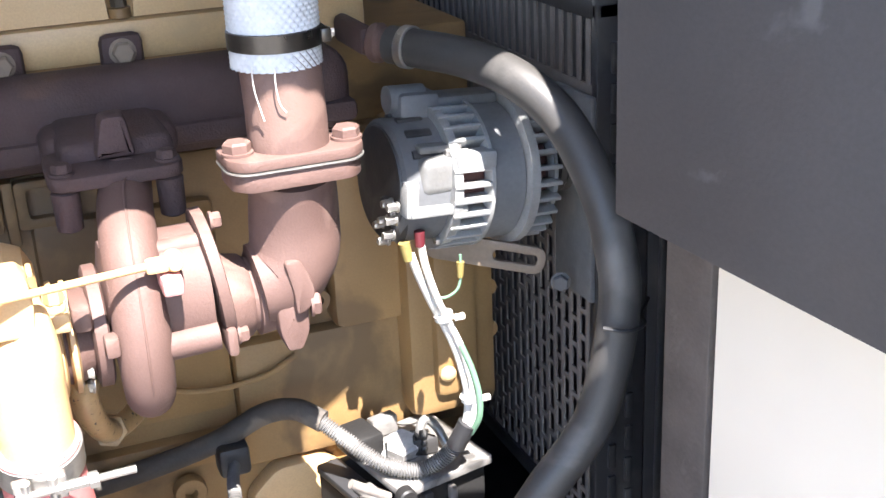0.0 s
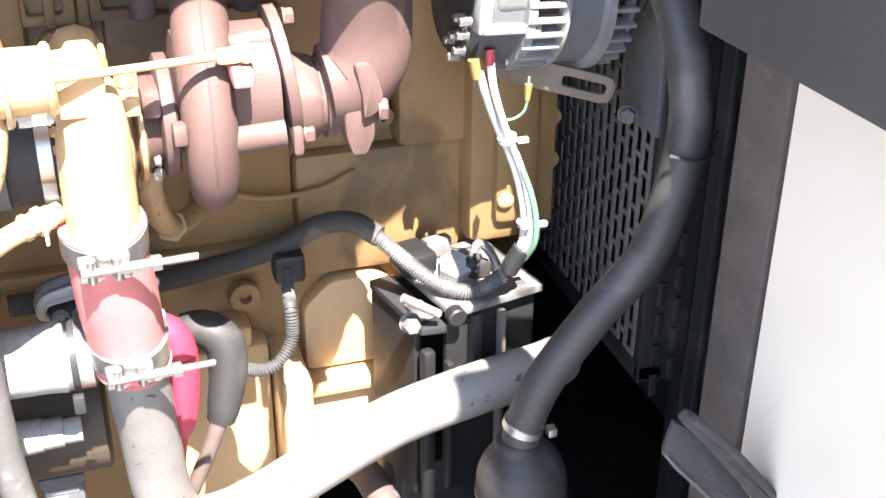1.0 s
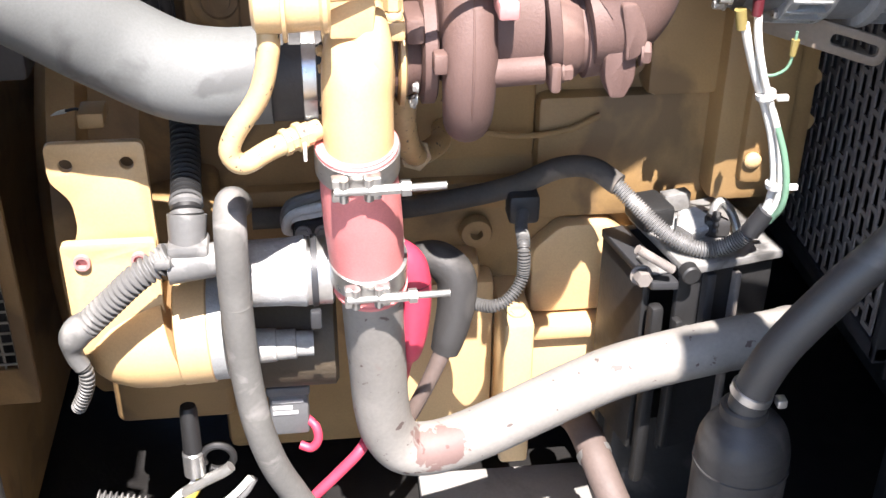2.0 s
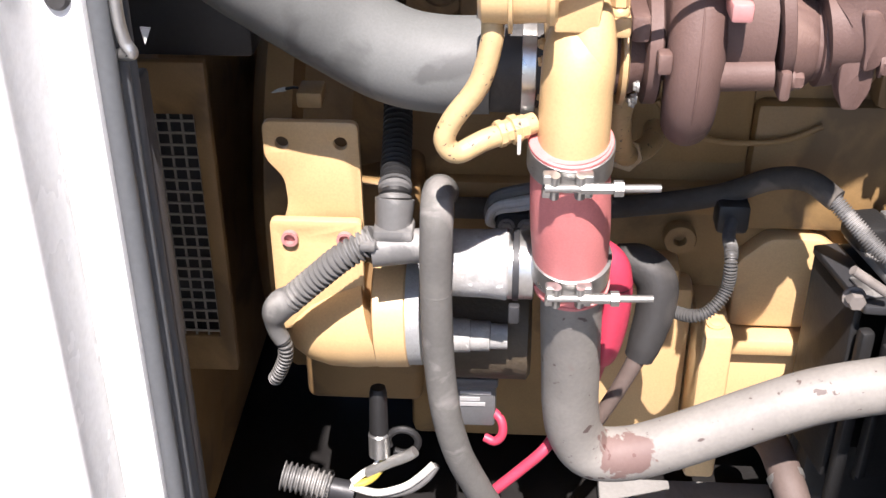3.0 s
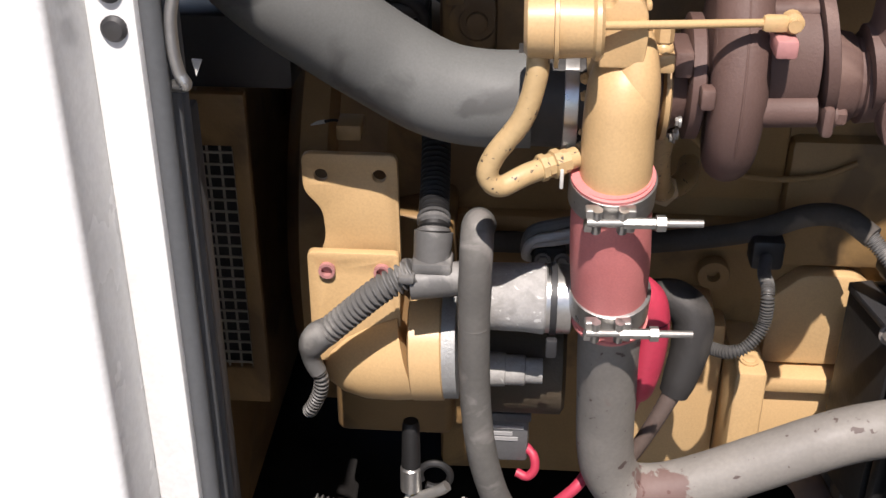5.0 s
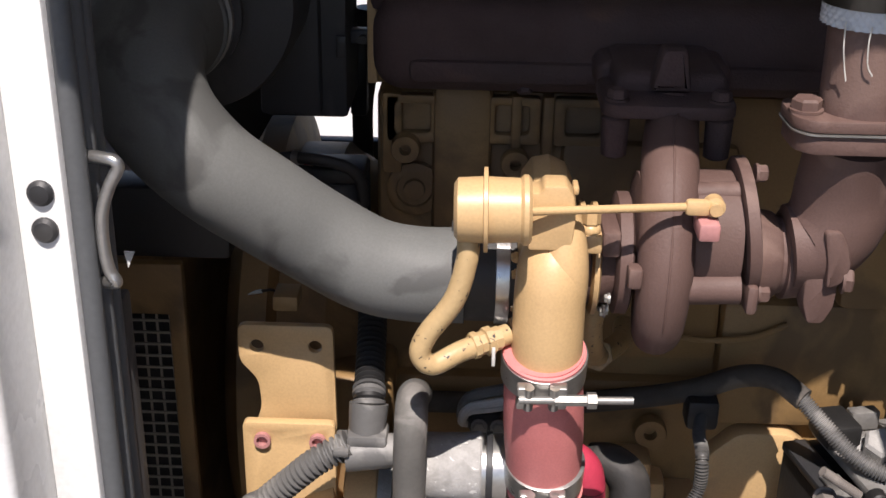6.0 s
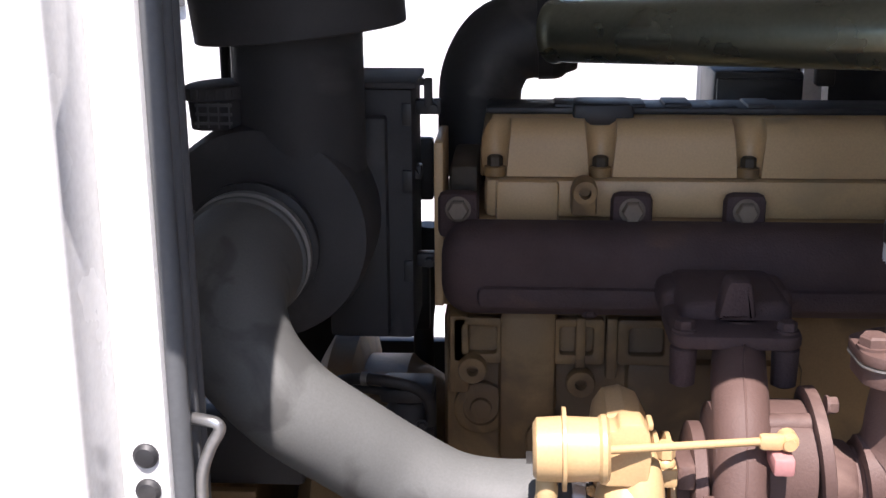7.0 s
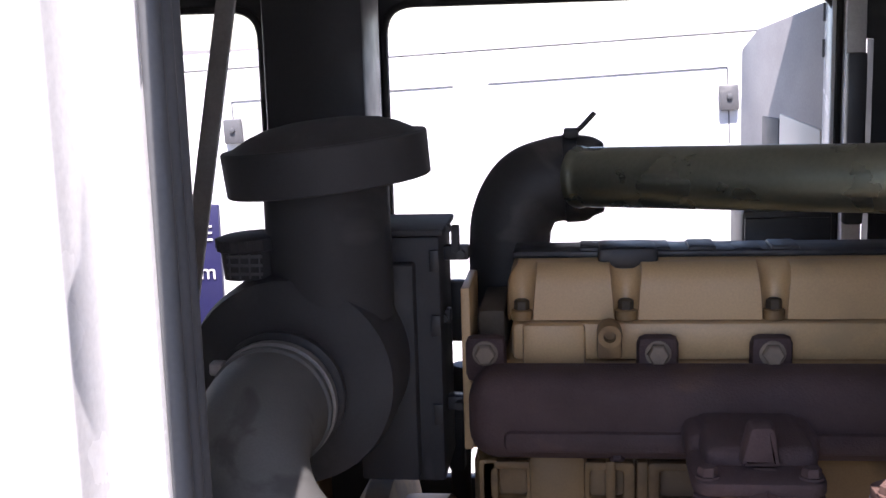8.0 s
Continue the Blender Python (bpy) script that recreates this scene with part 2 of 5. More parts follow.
    return ob


def solo(name, bm, material, label, category, group="", kind="", smooth=35):
    """A thing made of one mesh."""
    return tagged(part(name, bm, material, None, "", smooth), label, category, group, kind)


def spline(points, steps=8):
    """Catmull-Rom through the points; values past the first three (radii) are carried along."""
    p = np.array(points, float)
    p = np.vstack([2 * p[0] - p[1], p, 2 * p[-1] - p[-2]])
    p[0, 3:], p[-1, 3:] = p[1, 3:], p[-2, 3:]
    out = []
    for k in range(1, len(p) - 2):
        a, b, c, d = p[k - 1:k + 3]
        for u in np.linspace(0, 1, steps, endpoint=False):
            out.append(0.5 * (2 * b + (c - a) * u + (2 * a - 5 * b + 4 * c - d) * u * u + (3 * b - a - 3 * c + d) * u ** 3))
    out.append(p[-2])
    return np.array(out)


def tube(points, r=0.01, seg=20, steps=8, bm=None, straight=False, wall=0.0, rings=None):
    """A hose along a spline; points may carry a radius of their own. rings: (pitch, depth) of corrugation. wall: open end with that thickness."""
    bm = bm or bmesh.new()
    pts = [tuple(p) if len(p) == 4 else (*p, r) for p in points]
    path = np.array(pts, float) if straight else spline(pts, steps)
    if rings:
        pitch, depth = rings
        gone = np.r_[0, np.cumsum(np.linalg.norm(np.diff(path[:, :3], axis=0), axis=1))]
        count = max(2, int(gone[-1] / pitch) * 4)
        s = np.linspace(0, gone[-1], count + 1)
        path = np.stack([np.interp(s, gone, path[:, k]) for k in range(4)], 1)
        path[:, 3] += depth * np.where(np.arange(count + 1) % 4 < 2, 0.5, -0.5)
    ways = np.gradient(path[:, :3], axis=0)
    ways /= np.linalg.norm(ways, axis=1)[:, None] + 1e-9
    side = Vector(ways[0]).orthogonal().normalized()
    loops = []
    for (x, y, z, rad), w in zip(path.tolist(), ways.tolist()):
        w = Vector(w)
        side = (side - w * side.dot(w)).normalized()
        up = w.cross(side)
        loops.append([bm.verts.new(Vector((x, y, z)) + rad * (math.cos(a) * side + math.sin(a) * up)) for a in np.linspace(0, 2 * math.pi, seg, endpoint=False).tolist()])
    for a, b in zip(loops, loops[1:]):
        for k in range(seg):
            bm.faces.new((a[k], a[(k + 1) % seg], b[(k + 1) % seg], b[k]))
    bm.faces.new(loops[0][::-1])
    bm.faces.new(loops[-1])
    if wall:
        bm.faces.ensure_lookup_table()
        bm.normal_update()
        for f in list(bm.faces)[-2:]:
            bmesh.ops.inset_region(bm, faces=[f], thickness=wall)
            bmesh.ops.translate(bm, verts=f.verts, vec=-f.normal * wall * 3)
    return bm


def axis_turn(axis):
    return Vector((0, 0, 1)).rotation_difference(Vector(axis)).to_matrix().to_4x4()


def lathe(profile, origin=(0, 0, 0), axis=(1, 0, 0), seg=32, bm=None):
    """Turns a profile of (along, radius) round an axis."""
    bm = bm or bmesh.new()
    m = Matrix.Translation(origin) @ axis_turn(axis)
    loops = []
    for a, r in profile:
        loops.append([bm.verts.new(m @ Vector((r * math.cos(t), r * math.sin(t), a))) for t in np.linspace(0, 2 * math.pi, seg, endpoint=False)])
    for a, b in zip(loops, loops[1:]):
        for k in range(seg):
            bm.faces.new((a[k], a[(k + 1) % seg], b[(k + 1) % seg], b[k]))
    bm.faces.new(loops[0][::-1])
    bm.faces.new(loops[-1])
    return bm


def box(x0, x1, y0, y1, z0, z1, bevel=0.004, bm=None, seg=2, turn=None):
    bm = bm or bmesh.new()
    m = Matrix.Translation(((x0 + x1) / 2, (y0 + y1) / 2, (z0 + z1) / 2)) @ (turn or Matrix()) @ Matrix.Diagonal((x1 - x0, y1 - y0, z1 - z0, 1))
    got = bmesh.ops.create_cube(bm, size=1, matrix=m)
    if bevel:
        edges = list({e for v in got["verts"] for e in v.link_edges})
        bmesh.ops.bevel(bm, geom=edges, offset=bevel, segments=seg, affect="EDGES", profile=0.5)
    return bm


def round_outline(points, radius, steps=5):
    """Rounds the corners of a polygon in a plane."""
    out, p = [], [Vector(q) for q in points]
    for k, q in enumerate(p):
        a, b = p[k - 1] - q, p[(k + 1) % len(p)] - q
        r = min(radius, a.length * 0.45, b.length * 0.45)
        s, e = q + a.normalized() * r, q + b.normalized() * r
        for u in np.linspace(0, 1, steps):
            out.append(((1 - u) ** 2 * s + 2 * u * (1 - u) * q + u * u * e)[:])
    return out


def ring2(cx, cy, r, seg=20, ry=None):
    return [(cx + r * math.cos(t), cy + (ry or r) * math.sin(t)) for t in np.linspace(0, 2 * math.pi, seg, endpoint=False)]


def plate(outline, holes, thick, m, bevel=0.0, bm=None):
    """A flat plate with holes right through. The outline lies in the plane of x and y of the matrix m; it grows along its z."""
    tmp = bmesh.new()
    for loop in [outline, *holes]:
        vs = [tmp.verts.new((x, y, 0)) for x, y in loop]
        for k in range(len(vs)):
            tmp.edges.new((vs[k - 1], vs[k]))
    bmesh.ops.triangle_fill(tmp, use_beauty=True, edges=tmp.edges[:])
    bmesh.ops.dissolve_limit(tmp, angle_limit=0.01, verts=tmp.verts[:], edges=tmp.edges[:])
    got = bmesh.ops.extrude_face_region(tmp, geom=tmp.faces[:])
    bmesh.ops.translate(tmp, verts=[v for v in got["geom"] if isinstance(v, bmesh.types.BMVert)], vec=(0, 0, thick))
    bmesh.ops.recalc_face_normals(tmp, faces=tmp.faces[:])
    if bevel:
        sharp = [e for e in tmp.edges if len(e.link_faces) == 2 and e.calc_face_angle(0) > radians(60)]
        bmesh.ops.bevel(tmp, geom=sharp, offset=bevel, segments=2, affect="EDGES", profile=0.5)
    tmp.transform(m)
    if bm is None:
        return tmp
    me = bpy.data.meshes.new("join")
    tmp.to_mesh(me)
    tmp.free()
    bm.from_mesh(me)
    bpy.data.meshes.remove(me)
    return bm


FRONT = Matrix(((1, 0, 0, 0), (0, 0, -1, 0), (0, 1, 0, 0), (0, 0, 0, 1)))  # plane of x and z, growing towards -y


def front(y):
    return Matrix.Translation((0, y, 0)) @ FRONT


def bolt(place, axis, r=0.012, h=0.010, washer=1.35, bm=None):
    """A hexagon head with its washer, seated at place and standing along axis."""
    bm = lathe([(0, r * washer), (0.0022, r * washer), (0.0024, r * 1.02)], place, axis, 18, bm)
    w = Vector(axis).normalized()
    return lathe([(0.002, r), (h * 0.82, r), (h, r * 0.84)], place, w, 6, bm)


def disc_ring(origin, axis, r_in, r_out, h, bm=None, seg=28):
    """A boss with a blind hole."""
    return lathe([(0, r_out), (h * 0.8, r_out), (h, r_out * 0.93), (h, r_in), (h - 0.012, r_in * 0.9)], origin, axis, seg, bm)

# ---- the setting: yard, canopy shell ----
bm = bmesh.new()
bmesh.ops.create_grid(bm, x_segments=8, y_segments=8, size=400)
solo("ground", bm, CONCRETE, "pale sunlit concrete of the yard", "ground", kind="structure")


def wall(name, x0, x1, y0, y1, z0, z1, material, label, bevel=0.003):
    return solo(name, box(x0, x1, y0, y1, z0, z1, bevel), material, label, "canopy", kind="structure")


wall("floor", -1.8, 1.25, 0.86, 2.2, 0.42, 0.50, FLOOR_BLACK, "very dark black steel skid floor inside the generator canopy")
wall("skid", -1.8, 1.25, 0.84, 2.24, 0.0, 0.415, BLACK, "black steel base skid under the generator canopy")
roof_shade_edge = [(-1.8, 0.756), (-0.217, 0.756), (-0.216, 0.54), (-0.194, 0.54), (-0.192, 0.756), (0.05, 0.716), (0.12, 0.722), (0.165, 0.752), (0.265, 0.752), (0.34, 0.738), (0.47, 0.794), (0.53, 0.822), (0.60, 0.843), (0.625, 0.843), (1.25, 0.84), (1.25, 2.27), (-1.8, 2.27)]
solo("ceiling", plate(roof_shade_edge, [], 0.06, Matrix.Translation((0, 0, 1.93)), 0.003), WHITE, "white painted lid of the generator canopy, its unseen edge cut to place shadows", "canopy", kind="structure")
wall("wall_west", -1.84, -1.80, 0.84, 2.2, 0.42, 1.925, LINING, "dark lined end wall of the canopy")
wall("wall_east", 1.25, 1.29, 0.84, 2.2, 0.42, 1.925, LINING, "dark lined end wall beside the radiator")

# near side: the white skin left and right of the open doorway
near = thing("wall_south", (-1.0, 0.83, 0.42), "white painted canopy side beside the open doorway", "canopy", kind="structure")
part("skin", box(-1.80, -0.257, 0.766, 0.842, 0.42, 1.925, 0.006, seg=3), WHITE, near)
part("flange", box(-0.2575, -0.2265, 0.826, 0.846, 0.42, 1.925, 0.003), WHITE, near)
for z_ in (1.386, 1.362):
    part("rivet", lathe([(0, 0.0082), (0.002, 0.0082), (0.0042, 0.006), (0.005, 0.0015)], (-0.2405, 0.826, z_), (0, -1, 0), 18), BLACK_PLASTIC, near, "black plastic dome rivet")
seal_bm = box(-0.226, -0.2185, 0.838, 0.885, 0.42, 1.925, 0.003)
lathe([(0, 0.007), (1.5, 0.007)], (-0.2215, 0.838, 0.42), (0, 0, 1), 16, seal_bm)
lathe([(0, 0.006), (1.5, 0.006)], (-0.2195, 0.855, 0.42), (0, 0, 1), 16, seal_bm)
lathe([(0, 0.0055), (1.5, 0.0055)], (-0.2195, 0.872, 0.42), (0, 0, 1), 16, seal_bm)
part("door_seal", seal_bm, SEAL, near, "dark grey ribbed rubber door seal")
part("latch_post", box(-0.2265, -0.2185, 0.887, 0.908, 0.50, 1.284, 0.003), LINING, near, "dark latch post")


wall("wall_south_east", 0.602, 1.25, 0.845, 0.862, 0.42, 1.90, LINING, "unseen dark canopy side right of the doorway, added to shade the guard")
behind = thing("shade_blocks_behind", (2.0, -1.4, 0), "unseen pale grey blocks added behind the viewer to cast shade", "container", kind="structure")
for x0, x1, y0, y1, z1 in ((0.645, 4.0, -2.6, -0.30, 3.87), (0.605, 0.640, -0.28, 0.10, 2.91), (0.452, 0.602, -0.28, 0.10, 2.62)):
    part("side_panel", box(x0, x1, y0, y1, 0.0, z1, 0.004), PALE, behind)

# right of the doorway: a white door leaf swung open, its edge strip, and a dark lined flap on it
leaf2 = thing("door_2", (0.576, 0.83, 0.45), "white canopy door swung open beside the doorway", "door", kind="structure")
leaf2_m = Matrix.Translation((0.597, 0.835, 0)) @ Matrix.Rotation(math.atan2(-1.0, 0.22), 4, "Z") @ FRONT
part("panel", plate([(0, 0.45), (1.15, 0.45), (1.15, 1.90), (0, 1.90)], [], 0.02, leaf2_m, 0.002), WARM_WHITE, leaf2)
part("edge_strip", box(0.578, 0.600, 0.839, 0.905, 0.45, 1.925, 0.004), BROWN_SEAL, leaf2, "dirty brown rubber edging strip")
part("lined_flap", plate([(0, 1.372), (1.15, 1.262), (1.15, 1.76), (0, 1.76)], [], 0.018, Matrix.Translation((0.4925, 0.81, 0)) @ Matrix.Rotation(math.atan2(-1.0, 0.22), 4, "Z") @ FRONT, 0.002), LINING, leaf2, "dark grey lined flap")
part("flap_top", plate([(0.545, 0.83), (0.595, 0.83), (0.843, -0.30), (0.793, -0.30)], [], 0.006, Matrix.Translation((0, 0, 1.752)), 0.001), LINING, leaf2)
part("flap_arm", box(0.493, 0.60, 0.80, 0.812, 1.38, 1.41, 0.002), BLACK, leaf2)
part("flap_arm", box(0.493, 0.60, 0.80, 0.812, 1.55, 1.58, 0.002), BLACK, leaf2)

# far side with two rounded openings to the daylight
far_out = [(-1.8, 0.42), (1.25, 0.42), (1.25, 1.925), (-1.8, 1.925)]


def opening(x0, x1, z0, z1, r=0.06):
    return round_outline([(x0, z0), (x1, z0), (x1, z1), (x0, z1)], r, 8)


OPENINGS = [(-1.25, -0.515, 0.88, 1.800), (-0.300, 0.455, 0.88, 1.800), (0.499, 0.515, 1.0, 1.72)]
far = solo("wall_north", plate(far_out, [opening(*o, r=0.055 if k < 2 else 0.004) for k, o in enumerate(OPENINGS)], 0.045, front(2.245)), BLACK, "dark inner skin of the far canopy side with two rounded door openings", "canopy", kind="structure")
wall("trim", -1.30, 0.50, 2.170, 2.196, 0.80, 0.962, BLACK, "black steel rail below the far door openings")
for o in OPENINGS[:2]:
    rim = [(x, 2.196, z) for x, z in opening(*o, r=0.055)]
    g_bm = bmesh.new()
    loop = rim + [rim[0]]
    tube(loop, 0.007, 10, bm=g_bm, straight=True)
    solo("trim", g_bm, RUBBER, "black rubber seal round the far door opening", "door seal", kind="structure")
part("jamb_cover", box(-0.345, -0.306, 2.17, 2.192, 0.5, 1.92, 0.004), GREY_PAINT, far, "grey painted door jamb")
part("jamb_cover", box(0.463, 0.496, 2.165, 2.192, 0.5, 1.92, 0.004), WHITE, far, "white painted door jamb")
part("jamb_edge", box(0.4445, 0.4515, 2.185, 2.247, 0.9, 1.79, 0.002), WHITE, far, "white edge of the door opening")

# far door leaf standing open outside
leaf = thing("door_1", (0.45, 2.27, 0.6), "grey painted canopy door standing open outside, with hinges", "door", kind="structure")
b_ = plate(round_outline([(0, 0.62), (0.42, 0.62), (0.42, 1.70), (0.33, 1.74), (0, 1.785)], 0.01), [], 0.03, Matrix.Translation((0.452, 2.26, 0)) @ Matrix.Rotation(radians(102), 4, "Z") @ FRONT, 0.003)
part("panel", b_, GREY_PAINT, leaf)
for z_ in (1.75, 1.69):
    part("hinge", lathe([(0, 0.006), (0.03, 0.006)], (0.447, 2.245, z_), (0, 0, 1), 12), BLACK, leaf, "small black hinge")
LEAF_M = Matrix.Translation((0.452, 2.26, 0)) @ Matrix.Rotation(radians(102), 4, "Z") @ Matrix.Translation((0, 0.003, 0)) @ FRONT
part("lock_plate", plate([(0.012, 1.30), (0.20, 1.30), (0.20, 1.582), (0.012, 1.565)], [], 0.036, LEAF_M, 0.002), WARM_WHITE, leaf, "pale lock plate")
part("lock_recess", plate([(0.203, 1.30), (0.29, 1.30), (0.29, 1.572), (0.203, 1.572)], [], 0.036, LEAF_M, 0.002), BLACK, leaf, "dark lock recess")
strut = thing("door_stay", (-0.60, 1.92, 1.10), "dark grey flat door stay slanting across the far opening", "door stay")
bar = box(-0.0150, 0.0150, -0.005, 0.005, 0.0, 0.80, 0.003)
bar.transform(Matrix.Translation((-0.6265, 1.92, 1.10)) @ Matrix.Rotation(math.atan(0.19), 4, "Y"))
part("bar", bar, DULL_STEEL, strut)
part("end_bracket", box(-0.520, -0.430, 1.905, 1.914, 1.845, 1.925, 0.003), BLACK, strut)
part("pivot", bolt((-0.482, 1.904, 1.865), (0, -1, 0), 0.008, 0.006, 1.3), DULL_STEEL, strut)

# what is seen beyond: a neighbouring white enclosure, a navy sign
white_wall = thing("neighbour_enclosure", (0, 4.6, 0), "white enclosure standing in full sun beyond the generator", "enclosure", kind="structure")
tilt = Matrix.Translation((0, 4.6, 0)) @ Matrix.Rotation(radians(2), 4, "Z") @ Matrix.Rotation(radians(-2.5), 4, "Y")


def leaning(b):
    """Set on the neighbour's slightly sloping base."""
    b.transform(tilt)
    return b


part("wall", leaning(box(-6, 6, 0.0, 2.0, -0.3, 1.700, 0.0)), WHITE, white_wall)
part("roof", leaning(box(-6.0, 6.0, -0.004, 2.0, 1.703, 1.765, 0.008)), WHITE, white_wall)
for x0, x1, z0, z1 in ((-1.202, -0.36, 1.5785, 1.5815), (-0.23, 0.645, 1.5785, 1.5815), (-1.204, -1.200, 1.50, 1.5782), (0.643, 0.647, 1.30, 1.5782)):
    part("door_gap", leaning(box(x0, x1, -0.004, 0.002, z0, z1, 0)), SEAL, white_wall, "thin dark gap round a door")
for x_ in (-1.202, 0.645):
    lock = part("lock", leaning(box(x_ - 0.034, x_ + 0.034, -0.034, -0.004, 1.424, 1.516, 0.006)), GREY_BOX, white_wall, "grey box latch")
    part("latch_tongue", leaning(lathe([(0, 0.010), (0.008, 0.010), (0.010, 0.004)], (x_, -0.035, 1.475), (0, -1, 0), 14)), SEAL, lock)

sign = thing("sign_board", (-1.02, 3.2, 0.0), "navy blue sign board with white lettering", "sign")
part("board", box(-1.30, -0.925, 3.2, 3.22, 0.9, 1.32, 0.004), NAVY, sign)
for x_ in (-1.27, -0.96):
    part("post", box(x_ - 0.015, x_ + 0.015, 3.221, 3.25, 0.0, 1.30, 0.003), DULL_STEEL, sign)
for body, x_, z_, size in (("E", -0.972, 1.225, 0.06), ("m", -0.985, 1.120, 0.06)):
    cu = bpy.data.curves.new("letter", "FONT")
    cu.body, cu.size, cu.extrude = body, size, 0.001
    tmp_ob = bpy.data.objects.new("letter", cu)
    letter = bpy.data.meshes.new_from_object(tmp_ob)
    bpy.data.objects.remove(tmp_ob)
    letter.transform(Matrix.Translation((x_, 3.197, z_)) @ Matrix.Rotation(radians(90), 4, "X"))
    letter.materials.append(WHITE)
    ob = new("letter", letter)
    ob.parent, ob.matrix_parent_inverse = sign, Matrix.Translation(-sign.location)

# ---- the engine ----
engine = thing("diesel_engine", (0.25, 1.65, 0.5), "yellow painted diesel engine block with dusty castings", "engine")
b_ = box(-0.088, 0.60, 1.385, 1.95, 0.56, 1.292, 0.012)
part("block", b_, SHADED_YELLOW, engine, "yellow cast iron block stained brown, its paint darkened for shade")
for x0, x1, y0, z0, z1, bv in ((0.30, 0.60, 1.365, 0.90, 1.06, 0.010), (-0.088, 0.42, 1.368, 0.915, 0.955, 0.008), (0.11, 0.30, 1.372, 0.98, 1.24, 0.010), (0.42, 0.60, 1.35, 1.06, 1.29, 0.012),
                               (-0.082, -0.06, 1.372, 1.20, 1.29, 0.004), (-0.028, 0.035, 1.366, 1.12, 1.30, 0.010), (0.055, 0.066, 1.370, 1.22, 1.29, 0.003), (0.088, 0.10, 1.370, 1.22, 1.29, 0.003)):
    part("cast_rib", box(x0, x1, y0, 1.40, z0, z1, bv), SHADED_YELLOW, engine)
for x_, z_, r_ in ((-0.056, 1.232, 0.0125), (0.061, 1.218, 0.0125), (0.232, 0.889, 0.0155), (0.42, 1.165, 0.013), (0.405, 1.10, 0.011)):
    part("boss", disc_ring((x_, 1.372, z_), (0, -1, 0), r_ * 0.5, r_ * 1.25, 0.014), SHADED_YELLOW, engine)
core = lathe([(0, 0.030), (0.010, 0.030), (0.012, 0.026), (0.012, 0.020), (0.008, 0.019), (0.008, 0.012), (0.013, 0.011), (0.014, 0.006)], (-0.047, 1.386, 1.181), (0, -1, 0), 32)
part("core_plug", core, SHADED_YELLOW, engine, "round ringed core plug")
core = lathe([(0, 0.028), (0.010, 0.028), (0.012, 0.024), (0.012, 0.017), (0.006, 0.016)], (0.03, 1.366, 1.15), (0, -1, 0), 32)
part("core_plug", core, SHADED_YELLOW, engine, "round ringed core plug")
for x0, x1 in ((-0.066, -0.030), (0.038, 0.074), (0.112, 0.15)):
    part("cast_pocket", plate(round_outline([(x0 - 0.012, 1.236), (x1 + 0.012, 1.236), (x1 + 0.012, 1.288), (x0 - 0.012, 1.288)], 0.006), [round_outline([(x0, 1.247), (x1, 1.247), (x1, 1.279), (x0, 1.279)], 0.005)], 0.014, front(1.386), 0.002), SHADED_YELLOW, engine)
part("cylinder_head", box(-0.095, 0.62, 1.405, 1.90, 1.290, 1.392, 0.006), SHADED_YELLOW, engine)

b_ = box(-0.045, 0.50, 1.408, 1.56, 1.390, 1.4335, 0.008)
box(-0.033, 0.035, 1.400, 1.42, 1.386, 1.433, 0.006, b_)
part("valve_cover_base", b_, YELLOW, engine)
POCKETS = (-0.034, 0.079, 0.236, 0.393)


def scalloped_cover(x0, x1, levels):
    """A cover whose front edge is scooped out round each bolt; levels are (height, front, scoop radius, shrink)."""
    bm = bmesh.new()
    loops = []
    for z, y, r, inset in levels:
        loop = []
        for x in POCKETS:
            for t in np.linspace(0, math.pi, 11):
                loop.append((max(x0 + inset, x - 1.15 * r * math.cos(t)), y + 1.5 * r * math.sin(t), z))
        loop += [(x1 - inset, y, z), (x1 - inset, 1.545 - inset, z), (x0 + inset, 1.545 - inset, z), (x0 + inset, y + 0.012, z)]
        loops.append([bm.verts.new(v) for v in loop])
    for a, b in zip(loops, loops[1:]):
        for k in range(len(a)):
            bm.faces.new((a[k - 1], a[k], b[k], b[k - 1]))
    bm.faces.new(loops[0][::-1])
    bm.faces.new(loops[-1])
    return bm


b_ = scalloped_cover(-0.050, 0.50, ((1.4350, 1.414, 0.0112, 0.0), (1.462, 1.4145, 0.0128, 0.0), (1.478, 1.418, 0.0142, 0.002), (1.488, 1.425, 0.0150, 0.006), (1.494, 1.437, 0.0150, 0.012)))
part("valve_cover", b_, YELLOW, engine, "dusty yellow valve cover with bolt pockets", smooth=50)
for x_ in POCKETS:
    part("pocket_seat", lathe([(0, 0.0118), (0.010, 0.0118), (0.011, 0.009)], (x_, 1.4225, 1.4345), (0, 0, 1), 20), SHADED_YELLOW, engine)
    part("pocket_bolt", lathe([(0, 0.0085), (0.009, 0.0085), (0.011, 0.0065)], (x_, 1.4225, 1.4455), (0, 0, 1), 6), DARK_CAST, engine)
b_ = box(-0.083, -0.052, 1.420, 1.55, 1.3925, 1.445, 0.006)
box(-0.083, -0.060, 1.408, 1.43, 1.3925, 1.418, 0.004, b_)
part("head_end_step", b_, DARK_CAST, engine)
b_ = disc_ring((0.060, 1.388, 1.4300), (0, -1, 0), 0.0065, 0.0130, 0.030)
box(0.047, 0.073, 1.372, 1.41, 1.402, 1.428, 0.003, b_)
part("lifting_boss", b_, SHADED_YELLOW, engine)
b_ = box(-0.045, 0.56, 1.462, 1.525, 1.4945, 1.502, 0.003)
